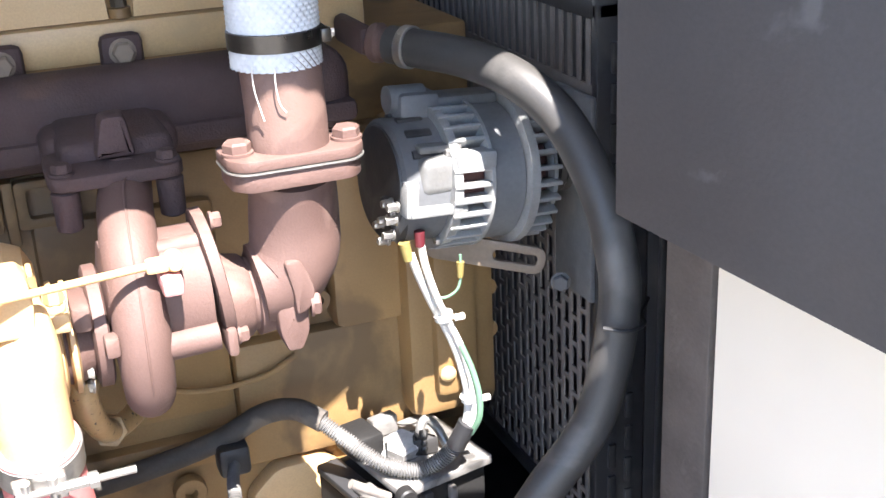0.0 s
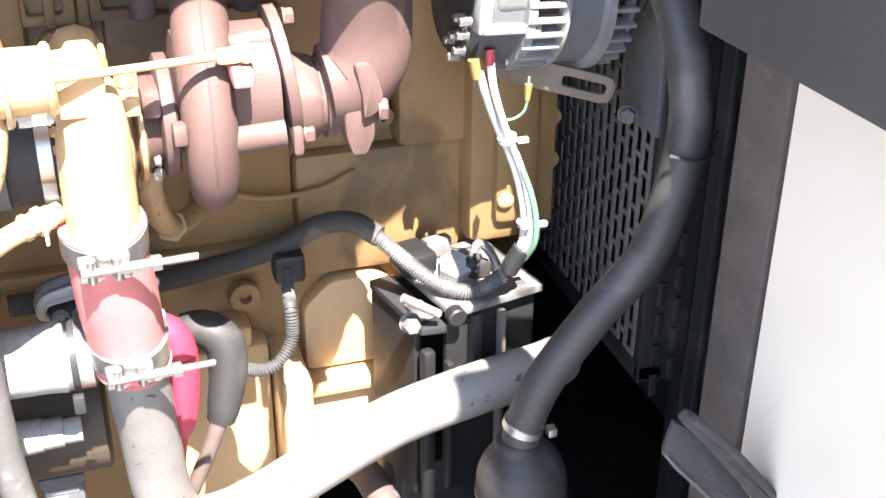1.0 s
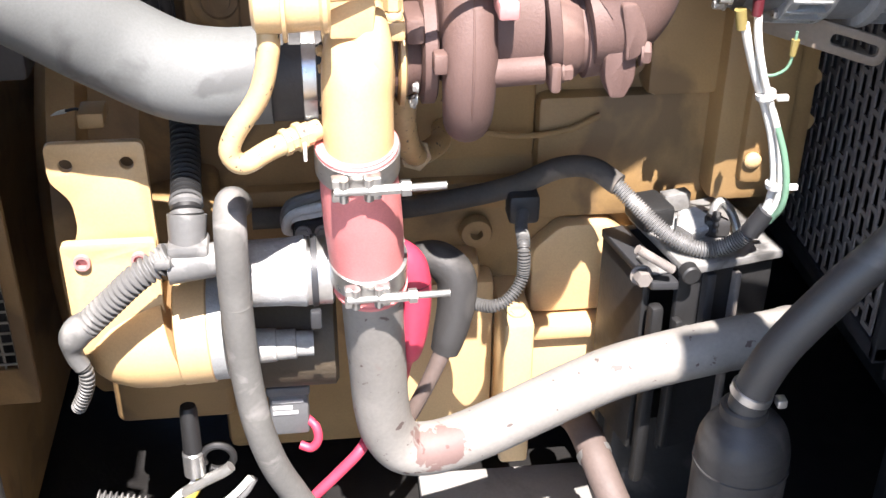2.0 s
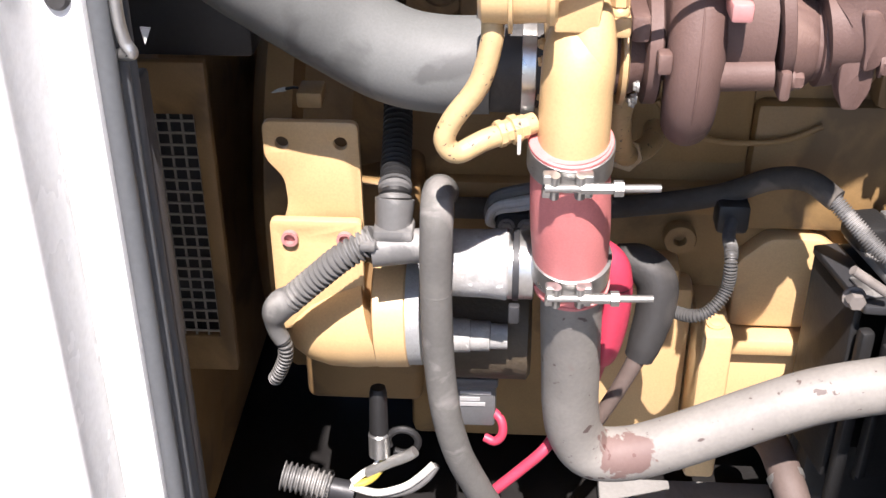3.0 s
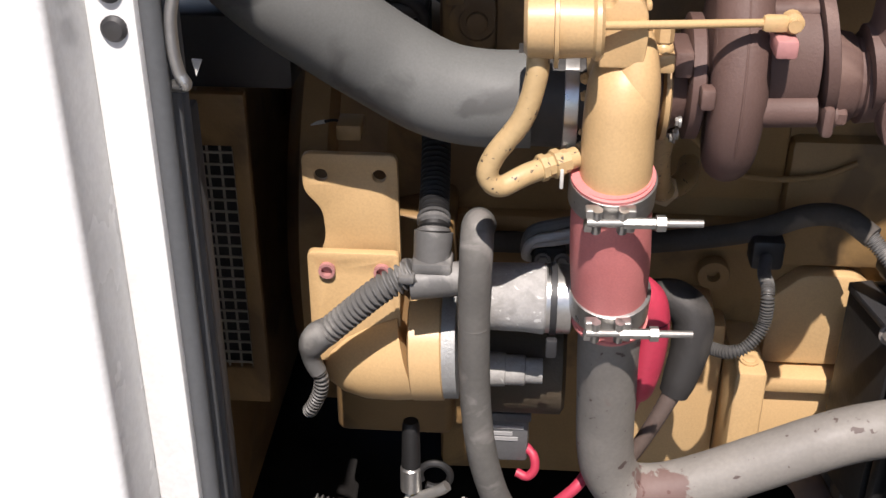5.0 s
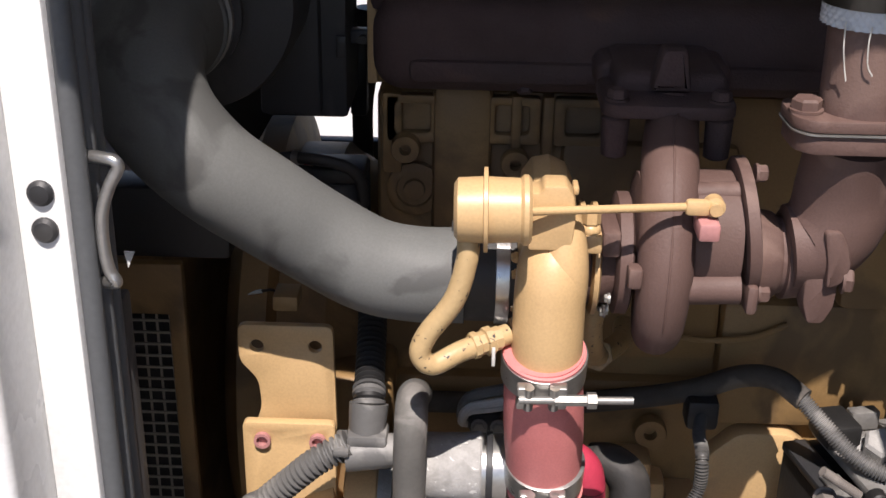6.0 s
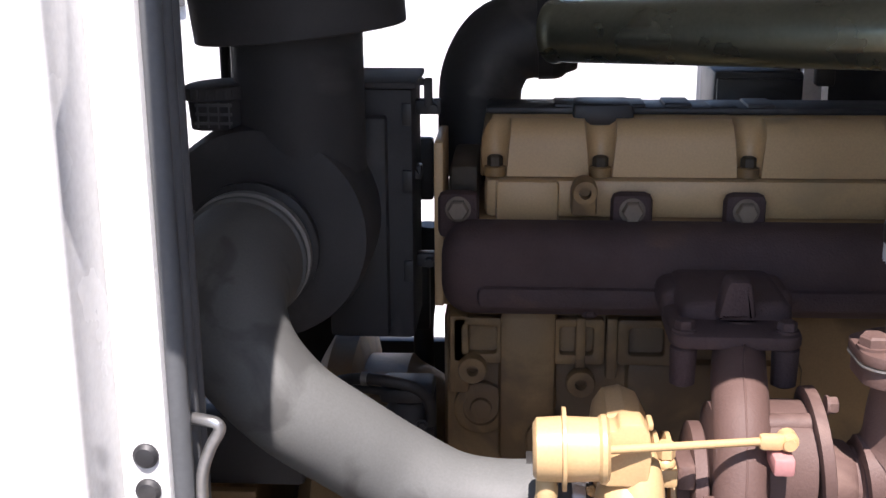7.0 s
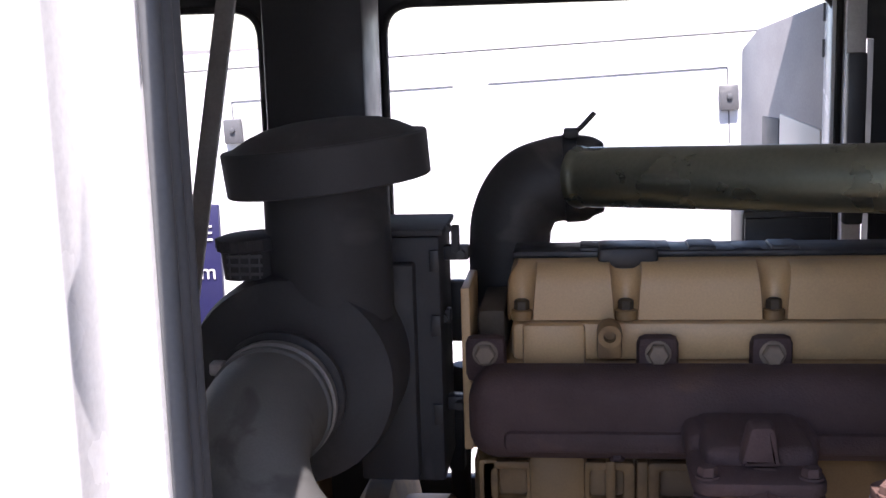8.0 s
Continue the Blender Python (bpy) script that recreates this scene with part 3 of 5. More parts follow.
for x_ in (0.03, 0.10, 0.15, 0.20, 0.24):
    box(x_, x_ + 0.03, 1.466, 1.515, 1.4985, 1.5045 + 0.002 * math.sin(90 * x_), 0.002, b_)
box(0.050, 0.115, 1.440, 1.50, 1.485, 1.509, 0.006, b_)
part("top_rail", b_, BLACK_PLASTIC, engine, "black wiring rail along the valve cover")
part("end_cover", box(-0.0985, -0.0885, 1.395, 1.50, 1.293, 1.475, 0.002), YELLOW, engine)

# lower side covers, mount boss
b_ = plate(round_outline([(0.300, 0.862), (0.335, 0.895), (0.395, 0.895), (0.424, 0.868), (0.424, 0.77), (0.300, 0.77)], 0.012), [], 0.030, front(1.388), 0.006)
part("side_cover", b_, YELLOW, engine)
b_ = box(0.295, 0.426, 1.335, 1.39, 0.742, 0.766, 0.007)
box(0.300, 0.424, 1.350, 1.39, 0.60, 0.735, 0.008, b_)
part("side_cover", b_, YELLOW, engine)
b_ = box(0.255, 0.292, 1.275, 1.39, 0.60, 0.812, 0.006)
part("bracket_boss", b_, YELLOW, engine)
part("bolt", bolt((0.274, 1.30, 0.8125), (0, 0, 1), 0.0085, 0.004, 1.3), YELLOW, engine)
b_ = box(0.120, 0.255, 1.345, 1.39, 0.60, 0.83, 0.010)
box(0.19, 0.235, 1.34, 1.39, 0.83, 0.86, 0.008, b_)
part("side_cover", b_, YELLOW, engine)

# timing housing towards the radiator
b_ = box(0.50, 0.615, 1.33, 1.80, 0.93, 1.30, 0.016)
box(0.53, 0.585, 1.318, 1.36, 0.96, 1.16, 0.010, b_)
part("timing_cover", b_, SHADED_YELLOW, engine)
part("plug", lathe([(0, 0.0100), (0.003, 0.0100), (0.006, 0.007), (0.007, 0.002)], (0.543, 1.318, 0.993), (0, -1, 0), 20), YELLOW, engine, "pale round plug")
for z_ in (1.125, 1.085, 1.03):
    part("lug", lathe([(0, 0.011), (0.05, 0.011)], (0.606, 1.335, z_), (0, 1, 0), 16), SHADED_YELLOW, engine)

# exhaust manifold along the head
manifold = thing("exhaust_manifold", (0.2, 1.36, 1.31), "dark rusted cast iron exhaust manifold bolted to the head", "manifold")
b_ = box(-0.088, 0.455, 1.318, 1.404, 1.303, 1.397, 0.032, seg=6)
box(-0.05, 0.455, 1.311, 1.36, 1.318, 1.342, 0.008, b_)
part("body", b_, RUST_DARK, manifold)
for x_ in (-0.072, 0.111, 0.229, 0.40):
    e_ = box(x_ - 0.022, x_ + 0.022, 1.382, 1.404, 1.372, 1.424, 0.009)
    part("ear", e_, RUST_DARK, manifold)
    part("bolt", bolt((x_, 1.3815, 1.4065), (0, -1, 0), 0.0115, 0.012, 1.2), TAN_STEEL, manifold, "dull brown hexagon bolt")
for x_ in (0.066, 0.16):
    part("bolt", bolt((x_, 1.335, 1.312), (0, -0.6, -1), 0.008, 0.008, 1.3), RUST_DARK, manifold)
b_ = box(0.142, 0.246, 1.212, 1.345, 1.332, 1.362, 0.012, seg=3)
box(0.130, 0.258, 1.262, 1.345, 1.322, 1.358, 0.014, b_, seg=4)
part("outlet", b_, RUST_DARK, manifold)
b_ = plate(round_outline([(0.128, 1.165), (0.246, 1.165), (0.246, 1.26), (0.128, 1.26)], 0.02), [], 0.013, Matrix.Translation((0, 0, 1.333)), 0.003)
part("outlet_flange", b_, RUST_DARK, manifold)
part("rib", plate(round_outline([(0.172, 1.349), (0.209, 1.349), (0.203, 1.388), (0.181, 1.388)], 0.006), [], 0.030, front(1.226), 0.006), RUST_DARK, manifold, "tapered casting rib")
for x_, y_ in ((0.1415, 1.182), (0.2325, 1.182)):
    part("bolt", bolt((x_, y_, 1.346), (0, 0, 1), 0.009, 0.010, 1.2), RUST_DARK, manifold)
    part("stud", lathe([(0, 0.008), (0.002, 0.0115), (0.036, 0.0125), (0.038, 0.010)], (x_, y_, 1.294), (0, 0, 1), 16), RUST_DARK, manifold)

# ---- turbocharger ----
turbo = thing("turbocharger", (0.17, 1.11, 1.16), "turbocharger with yellow compressor housing and rusted turbine housing", "turbocharger")
AX_Y, AX_Z = 1.112, 1.236
b_ = lathe([(0, 0.045), (0.004, 0.072), (0.012, 0.083), (0.026, 0.086), (0.040, 0.080), (0.048, 0.064)], (0.058, AX_Y + 0.008, AX_Z), (1, 0, 0), 40)
part("compressor_housing", b_, YELLOW, turbo, "yellow painted compressor snail and outlet")
for k in range(6):
    part("housing_bolt", bolt((0.0585, 1.062, 1.182 + 0.015 * k), (-1, -0.3, 0), 0.0042, 0.005, 1.15), YELLOW, turbo)
part("inlet_collar", lathe([(0, 0.043), (0.055, 0.0435), (0.058, 0.038)], (0.003, AX_Y - 0.012, 1.226), (1, 0, 0), 32), RUBBER, turbo, "black rubber inlet collar")
b_ = lathe([(0, 0.0445), (0.0005, 0.0452), (0.0115, 0.0452), (0.012, 0.0445)], (0.041, AX_Y - 0.012, 1.226), (1, 0, 0), 32)
part("band_clamp", b_, STEEL, turbo, "bright steel band clamp")
for x_, r_ in ((0.110, 0.050), (0.121, 0.049)):
    part("clamp_ring", lathe([(0, r_ - 0.006), (0.002, r_), (0.006, r_), (0.008, r_ - 0.006)], (x_, AX_Y, AX_Z), (1, 0, 0), 36), YELLOW, turbo, "yellow v-band ring")
part("centre_housing", lathe([(0, 0.040), (0.012, 0.041), (0.026, 0.036), (0.034, 0.040)], (0.115, AX_Y, AX_Z), (1, 0, 0), 28), RUST, turbo)
for k in range(7):
    a_ = radians(200 + 22 * k)
    part("clamp_bolt", bolt((0.137, AX_Y + 0.050 * math.cos(a_), AX_Z + 0.046 * math.sin(a_)), (-1, 0, 0), 0.004, 0.005, 1.2), DULL_STEEL, turbo)
part("back_flange", lathe([(0, 0.048), (0.002, 0.053), (0.012, 0.053), (0.014, 0.049)], (0.141, AX_Y, AX_Z + 0.006), (1, 0, 0), 36), RUST, turbo)
b_ = tube([(0.198, 1.205, 1.346, 0.0235), (0.196, 1.192, 1.335, 0.0235), (0.189, 1.150, 1.328, 0.0242), (0.183, 1.100, 1.310, 0.0245), (0.181, 1.074, 1.280, 0.0242), (0.180, 1.063, 1.245, 0.0235), (0.180, 1.066, 1.210, 0.0225), (0.181, 1.080, 1.185, 0.0215),
           (0.183, 1.110, 1.172, 0.020), (0.185, 1.145, 1.182, 0.018), (0.186, 1.165, 1.215, 0.016)], seg=24)
lathe([(0, 0.030), (0.004, 0.052), (0.055, 0.055), (0.086, 0.055)], (0.155, AX_Y, AX_Z + 0.026), (1, 0, 0), 36, b_)
tube([(0.19, 1.064, 1.232), (0.242, 1.064, 1.234)], 0.0135, 20, bm=b_, straight=True)
tube([(0.19, 1.092, 1.305), (0.242, 1.092, 1.307)], 0.010, 16, bm=b_, straight=True)
box(0.148, 0.160, 1.045, 1.062, 1.238, 1.256, 0.003, b_)
part("turbine_housing", b_, RUST, turbo, "rusted turbine snail casting")
part("casting_seam", tube([(0.1965, 1.165, 1.3555), (0.189, 1.135, 1.3505), (0.183, 1.083, 1.3275), (0.181, 1.0515, 1.288), (0.180, 1.0395, 1.245), (0.180, 1.0440, 1.206), (0.181, 1.0625, 1.173)], 0.0011, 8), RUST, turbo)
b_ = lathe([(0, 0.056), (0.001, 0.060), (0.010, 0.060), (0.011, 0.057)], (0.244, AX_Y - 0.002, AX_Z + 0.034), (1, 0, 0.12), 40)
box(0.247, 0.257, 1.052, 1.085, 1.214, 1.240, 0.004, b_)
part("outlet_plate", b_, RUST, turbo)
part("bolt", bolt((0.258, 1.068, 1.228), (1, 0, 0), 0.0085, 0.010, 1.1), RUST, turbo)
part("bolt", bolt((0.250, 1.092, 1.325), (1, 0, 0), 0.0075, 0.010, 1.1), RUST, turbo)
part("outlet_neck", lathe([(0, 0.041), (0.020, 0.037), (0.024, 0.033), (0.027, 0.033), (0.028, 0.038), (0.060, 0.035)], (0.254, AX_Y - 0.010, AX_Z + 0.012), (1, 0, 0.02), 32), RUST, turbo)
# wastegate actuator
b_ = lathe([(0, 0.020), (0.003, 0.0245), (0.0215, 0.0255), (0.023, 0.0255), (0.050, 0.0245), (0.0525, 0.027), (0.056, 0.027), (0.0585, 0.024)], (0.0065, 1.005, 1.321), (1, 0, 0.02), 36)
can = part("actuator_can", b_, YELLOW, turbo, "yellow wastegate actuator canister")
part("actuator_rim", lathe([(0, 0.026), (0.0005, 0.0325), (0.0035, 0.0325), (0.004, 0.026)], (0.0285, 1.005, 1.3215), (1, 0, 0.02), 36), YELLOW, can)
b_ = box(0.180, 0.200, 1.006, 1.016, 1.317, 1.330, 0.004)
lathe([(0, 0.008), (0.010, 0.008), (0.011, 0.005), (0.016, 0.005)], (0.203, 1.020, 1.3235), (0, -1, 0), 16, b_)
part("rod_end", b_, YELLOW, turbo)
part("crank_pin", box(0.194, 0.211, 1.014, 1.05, 1.294, 1.309, 0.003), FADED_RED, turbo, "faded red painted lever nut")
part("boost_line", tube([(0.018, 1.003, 1.298), (0.017, 1.0, 1.280), (0.008, 0.998, 1.248), (-0.012, 0.998, 1.218), (-0.018, 0.998, 1.200), (-0.008, 1.0, 1.189), (0.014, 1.012, 1.195), (0.052, 1.035, 1.200)], 0.0088, 18), YELLOW_CHIP, turbo, "chipped yellow boost line")
part("line_fitting", lathe([(0, 0.0095), (0.001, 0.0112), (0.006, 0.0112), (0.007, 0.0098), (0.012, 0.0098), (0.013, 0.0122), (0.019, 0.0122), (0.020, 0.0100), (0.026, 0.0100)], (0.022, 1.018, 1.1965), (1, 0.5, 0.12), 8), YELLOW_CHIP, turbo)

part("fitting_tie", box(0.0390, 0.0420, 1.008, 1.0115, 1.184, 1.2005, 0.0008), WIRE_WHITE, turbo)
part("oil_drain", tube([(0.130, 1.12, 1.195, 0.014), (0.128, 1.13, 1.165, 0.013), (0.138, 1.18, 1.11, 0.012), (0.155, 1.25, 1.065, 0.012), (0.185, 1.32, 1.045, 0.012), (0.195, 1.38, 1.045, 0.012)], seg=18), YELLOW_CHIP, turbo, "stained oil drain pipe")
part("drain_nut", lathe([(0, 0.017), (0.014, 0.017)], (0.150, 1.235, 1.072), (0.2, 1, -0.4), 6), YELLOW_CHIP, turbo)
EYE_LEVEL = Vector((0.007, 0.16, 1.605))
for ob in turbo.children_recursive:
    far_by = {"rod_end": 1.056, "crank_pin": 1.034}.get(ob.name.split(".")[0], 1.012)
    ob.data.transform(Matrix.Translation(EYE_LEVEL + Vector((-0.003, 0, -0.012))) @ Matrix.Scale(far_by, 4) @ Matrix.Translation(-EYE_LEVEL))

part("actuator_rod", tube([(0.056, 1.0160, 1.3050), (0.198, 1.0615, 1.2952)], 0.0034, 14, straight=True), YELLOW, turbo, "pale yellow actuator rod")
part("compressor_outlet", tube([(0.0840, 1.064, 1.254, 0.0250), (0.0838, 1.055, 1.246, 0.0280), (0.0832, 1.047, 1.234, 0.0292), (0.0825, 1.0445, 1.212, 0.0295), (0.0825, 1.0435, 1.179, 0.0297), (0.0830, 1.047, 1.144, 0.0300)], seg=56), YELLOW, turbo, "smooth yellow compressor outlet")
part("outlet_bulge", tube([(0.0915, 1.054, 1.288, 0.0125), (0.0925, 1.049, 1.272, 0.0165), (0.0928, 1.044, 1.250, 0.0195), (0.0920, 1.0425, 1.226, 0.0205), (0.0890, 1.0435, 1.200, 0.0210), (0.0855, 1.0450, 1.180, 0.0210)], seg=36), YELLOW, turbo)
b_ = plate(round_outline([(0.0612, 1.266), (0.096, 1.266), (0.0985, 1.290), (0.0968, 1.311), (0.0905, 1.3205), (0.073, 1.3205), (0.070, 1.3145), (0.0612, 1.3145)], 0.003), [], 0.028, front(1.059), 0.002)
part("actuator_mount", b_, YELLOW, turbo, "yellow cast block behind the rod")
part("support_lug", plate(round_outline([(0.300, 1.240), (0.293, 1.228), (0.294, 1.208), (0.300, 1.190), (0.313, 1.190), (0.3205, 1.206), (0.3215, 1.242)], 0.004), [], 0.030, front(1.096), 0.003), RUST, turbo)
part("support_lug_cap", plate(round_outline([(0.301, 1.277), (0.315, 1.278), (0.3225, 1.263), (0.3270, 1.246), (0.3215, 1.231), (0.3085, 1.226), (0.3075, 1.246)], 0.005), [], 0.038, front(1.096), 0.003), RUST, turbo)
part("lug_nut", bolt((0.3225, 1.066, 1.232), (1, -0.15, 0), 0.0105, 0.009, 1.1), RUST, turbo)
part("mount_stub", box(0.097, 0.102, 1.055, 1.075, 1.304, 1.311, 0.002), YELLOW, turbo)
part("oil_boss", box(0.105, 0.124, 1.057, 1.11, 1.252, 1.269, 0.003), YELLOW, turbo)
part("drain_boss", box(0.125, 0.141, 1.070, 1.12, 1.243, 1.266, 0.004), RUST, turbo)
b_ = lathe([(0, 0.0070), (0.003, 0.0084), (0.006, 0.0086), (0.0088, 0.0072), (0.0098, 0.0058)], (0.114, 1.066, 1.2662), (0, 0, 1), 24)
lathe([(0, 0.0068), (0.001, 0.0080), (0.0125, 0.0080), (0.0140, 0.0066)], (0.114, 1.066, 1.276), (0, 0.05, 1), 6, b_)
part("oil_fitting", b_, YELLOW, turbo, "yellow hexagon oil fitting")

# ---- exhaust pipe with lagging ----
EX = Vector((0.3215, 1.080, 0))
exhaust = thing("exhaust_pipe", (0.32, 1.08, 1.25), "rusted exhaust riser with flange and silver woven lagging", "exhaust pipe")
b_ = tube([(0.284, 1.100, 1.246, 0.036), (0.305, 1.100, 1.250, 0.0385), (0.3205, 1.100, 1.272, 0.0400), (0.3230, 1.098, 1.305, 0.0395), (0.322, 1.086, 1.350, 0.037)], seg=32)
part("elbow", b_, RUST, exhaust)
part("weld_bead", tube([(0.346, 1.0735, 1.330), (0.351, 1.0750, 1.312), (0.350, 1.0755, 1.294), (0.343, 1.0705, 1.278)], 0.0035, 10, rings=(0.0035, 0.0012)), RUST, exhaust, "rippled weld bead")
part("upper_pipe", tube([(0.3200, 1.078, 1.362, 0.0340), (0.3195, 1.078, 1.41, 0.0336), (0.317, 1.079, 1.48, 0.0336)], seg=32), RUST, exhaust)
FLANGE = round_outline([(-0.058, -0.026), (-0.046, -0.0395), (0.046, -0.0395), (0.059, -0.024), (0.059, 0.017), (0.030, 0.0385), (-0.030, 0.0385), (-0.059, 0.017)], 0.008)
for z_, th, size in ((1.3475, 0.0150, 0.955), (1.3655, 0.0095, 1.0)):
    part("flange", plate([(x * size, y * size) for x, y in FLANGE], [], th, Matrix.Translation((0.3195, EX.y, z_)), 0.0012), RUST, exhaust)
part("gasket", plate([(x * 1.012, y * 1.02) for x, y in FLANGE], [], 0.0014, Matrix.Translation((0.3195, EX.y, 1.3633))), DULL_STEEL, exhaust, "pale gasket edge")
for s_ in (-1, 1):
    part("bolt", bolt((0.3205 + s_ * 0.0465, EX.y - 0.012, 1.3752), (0, 0, 1), 0.0120, 0.011, 1.12), RUST, exhaust)


def woven(origin, r, h, around=44, up=34, depth=0.0022):
    """A woven sleeve: small pillows in a braid."""
    bm = bmesh.new()
    na, nz = around * 4, up * 4
    loops = []
    for j in range(nz + 1):
        row = []
        for i in range(na):
            u, v = i / 4, j / 4
            k = math.sin(math.pi * (u + v)) * math.sin(math.pi * (u - v))
            rr = r + depth * abs(k) ** 0.7
            a = 2 * math.pi * i / na
            row.append(bm.verts.new((origin[0] + rr * math.cos(a), origin[1] + rr * math.sin(a), origin[2] + h * j / nz)))
        loops.append(row)
    for a, b in zip(loops, loops[1:]):
        for k in range(na):
            bm.faces.new((a[k], a[(k + 1) % na], b[(k + 1) % na], b[k]))
    bm.faces.new(loops[0][::-1])
    bm.faces.new(loops[-1])
    return bm


part("lagging", woven((0.3165, 1.08, 1.4425), 0.0350, 0.36, 34, 46, 0.0030), LAGGING, exhaust, "silver-grey woven heat lagging", smooth=80)
b_ = lathe([(0, 0.0375), (0.0005, 0.0386), (0.0145, 0.0386), (0.015, 0.0375)], (0.3165, 1.08, 1.4575), (0, 0, 1), 40)
box(0.349, 0.358, 1.055, 1.080, 1.4600, 1.4710, 0.002, b_)
part("lagging_clamp", b_, DARK_BAND, exhaust, "dark steel band clamp")
part("screw", bolt((0.357, 1.066, 1.4655), (1, -0.4, 0), 0.004, 0.006, 1.2), STEEL, exhaust)
for pts_ in (((0.2885, 1.0490, 1.450), (0.2885, 1.0455, 1.432), (0.2915, 1.0475, 1.418), (0.2945, 1.0475, 1.405)), ((0.3060, 1.0415, 1.448), (0.3045, 1.0395, 1.437), (0.3065, 1.0405, 1.420), (0.3115, 1.0415, 1.411))):
    part("loose_thread", tube(pts_, 0.0006, 6), WIRE_WHITE, exhaust)

# ---- red coupling, T-bolt clamps and the charge pipe ----
LEAN = 17.0
coupling = tube([(0.0804, 1.0425, 1.1712, 0.0332), (0.0816, 1.0500, 1.140, 0.0336), (0.0835, 1.0580, 1.108, 0.0347), (0.0855, 1.0660, 1.076, 0.0351), (0.0882, 1.0765, 1.034, 0.0339), (0.0905, 1.0835, 1.004, 0.0335)], seg=44, steps=10)
red_hose = thing("red_coupling_hose", (0.087, 1.065, 0.99), "faded red silicone coupling hose clamped between two pipes", "hose")
part("sleeve", coupling, RED_HOSE, red_hose)
for c_ in ((0.0804, 1.0429, 1.1696), (0.0904, 1.0830, 1.0065)):
    part("end_bead", lathe([(-0.0025, 0.0330), (-0.0015, 0.0352), (0.0015, 0.0352), (0.0025, 0.0330)], c_, (0, -math.sin(radians(LEAN)), math.cos(radians(LEAN))), 44), RED_HOSE, red_hose)


def t_clamp(c, turn):
    """A band round the leaning hose, with folded loops, trunnion, nut and bolt on its near side."""
    th = thing("t_bolt_clamp", c, "zinc plated T-bolt clamp round the red coupling hose", "hose clamp", group="clamps on the red coupling")
    m = Matrix.Translation(c) @ Matrix.Rotation(radians(LEAN), 4, "X") @ Matrix.Rotation(radians(turn), 4, "Z")

    def put(b):
        b.transform(m)
        return b
    part("band", put(lathe([(-0.0125, 0.0350), (-0.012, 0.0362), (0.012, 0.0362), (0.0125, 0.0350)], (0, 0, 0), (0, 0, 1), 48)), STEEL, th)
    for x, w in ((-0.019, 0.006), (0.009, 0.0075)):
        o = round_outline([(x - w, -0.0125), (x + w, -0.0125), (x + w, -0.007), (x + w * 0.8, 0.0), (x + w, 0.007), (x + w, 0.0125), (x - w, 0.0125), (x - w, 0.006), (x - w * 0.6, 0.0), (x - w, -0.006)], 0.002)
        b = plate(o, [], 0.0085, front(-0.0335), 0.0015)
        lathe([(-0.0125, 0.0042), (0.0125, 0.0042)], (x + (0.004 if x < 0 else -0.003), -0.0400, 0), (0, 0, 1), 14, b)
        part("loop", put(b), STEEL, th)
    part("trunnion", put(lathe([(0, 0.0048), (0.026, 0.0048), (0.0265, 0.0070), (0.034, 0.0070), (0.0345, 0.005)], (0.006, -0.0425, 0), (1, 0, 0), 6)), DULL_STEEL, th)
    part("t_bolt", put(tube([(-0.023, -0.0425, 0), (0.070, -0.0425, 0)], 0.0033, 14, straight=True)), DULL_STEEL, th)
    return th


t_clamp((0.0810, 1.0470, 1.1565), 2)
t_clamp((0.0888, 1.0775, 1.0300), 2)

pipe = thing("charge_pipe", (0.3, 1.14, 0.76), "grey primed steel charge pipe with chipped paint and rust", "pipe")
part("pipe", tube([(0.0920, 1.0840, 1.000), (0.0935, 1.0970, 0.955), (0.0970, 1.1130, 0.890), (0.1005, 1.1260, 0.826), (0.1085, 1.1330, 0.784), (0.1280, 1.1360, 0.757), (0.166, 1.138, 0.755), (0.211, 1.140, 0.770), (0.266, 1.142, 0.796), (0.319, 1.145, 0.820), (0.362, 1.150, 0.833), (0.419, 1.155, 0.843), (0.4825, 1.160, 0.851), (0.535, 1.167, 0.853), (0.566, 1.195, 0.838), (0.576, 1.25, 0.79)], 0.0292, 40, 8), PIPE_GREY, pipe)

# ---- intake hose and air cleaner ----
hose = tube([(0.012, 1.100, 1.210, 0.0415), (-0.03, 1.100, 1.210, 0.0415), (-0.07, 1.100, 1.218, 0.0415), (-0.115, 1.098, 1.244, 0.0415), (-0.1565, 1.083, 1.2785, 0.042), (-0.1975, 1.069, 1.315, 0.0425), (-0.2335, 1.076, 1.353, 0.0455),
             (-0.2565, 1.110, 1.3845, 0.051), (-0.264, 1.160, 1.397, 0.056), (-0.265, 1.215, 1.398, 0.058), (-0.265, 1.27, 1.398, 0.058)], seg=44, steps=8)
intake = thing("intake_hose", (-0.1, 1.1, 1.2), "thick grey dusty rubber intake hose between air cleaner and turbocharger", "hose")
part("hose", hose, INTAKE, intake)
part("cuff", lathe([(0, 0.0575), (0.002, 0.0605), (0.010, 0.0605), (0.012, 0.0575)], (-0.265, 1.205, 1.398), (0, 1, 0), 40), INTAKE, intake)

cleaner = thing("air_cleaner", (-0.26, 1.45, 1.30), "black drum air cleaner with intake duct and rain cap", "air cleaner")
b_ = lathe([(0, 0.055), (0.002, 0.085), (0.010, 0.108), (0.03, 0.112), (0.20, 0.112), (0.205, 0.116), (0.22, 0.116), (0.225, 0.112), (0.36, 0.110), (0.37, 0.09)], (-0.268, 1.29, 1.396), (0, 1, 0), 48)
part("drum", b_, CLEANER, cleaner)
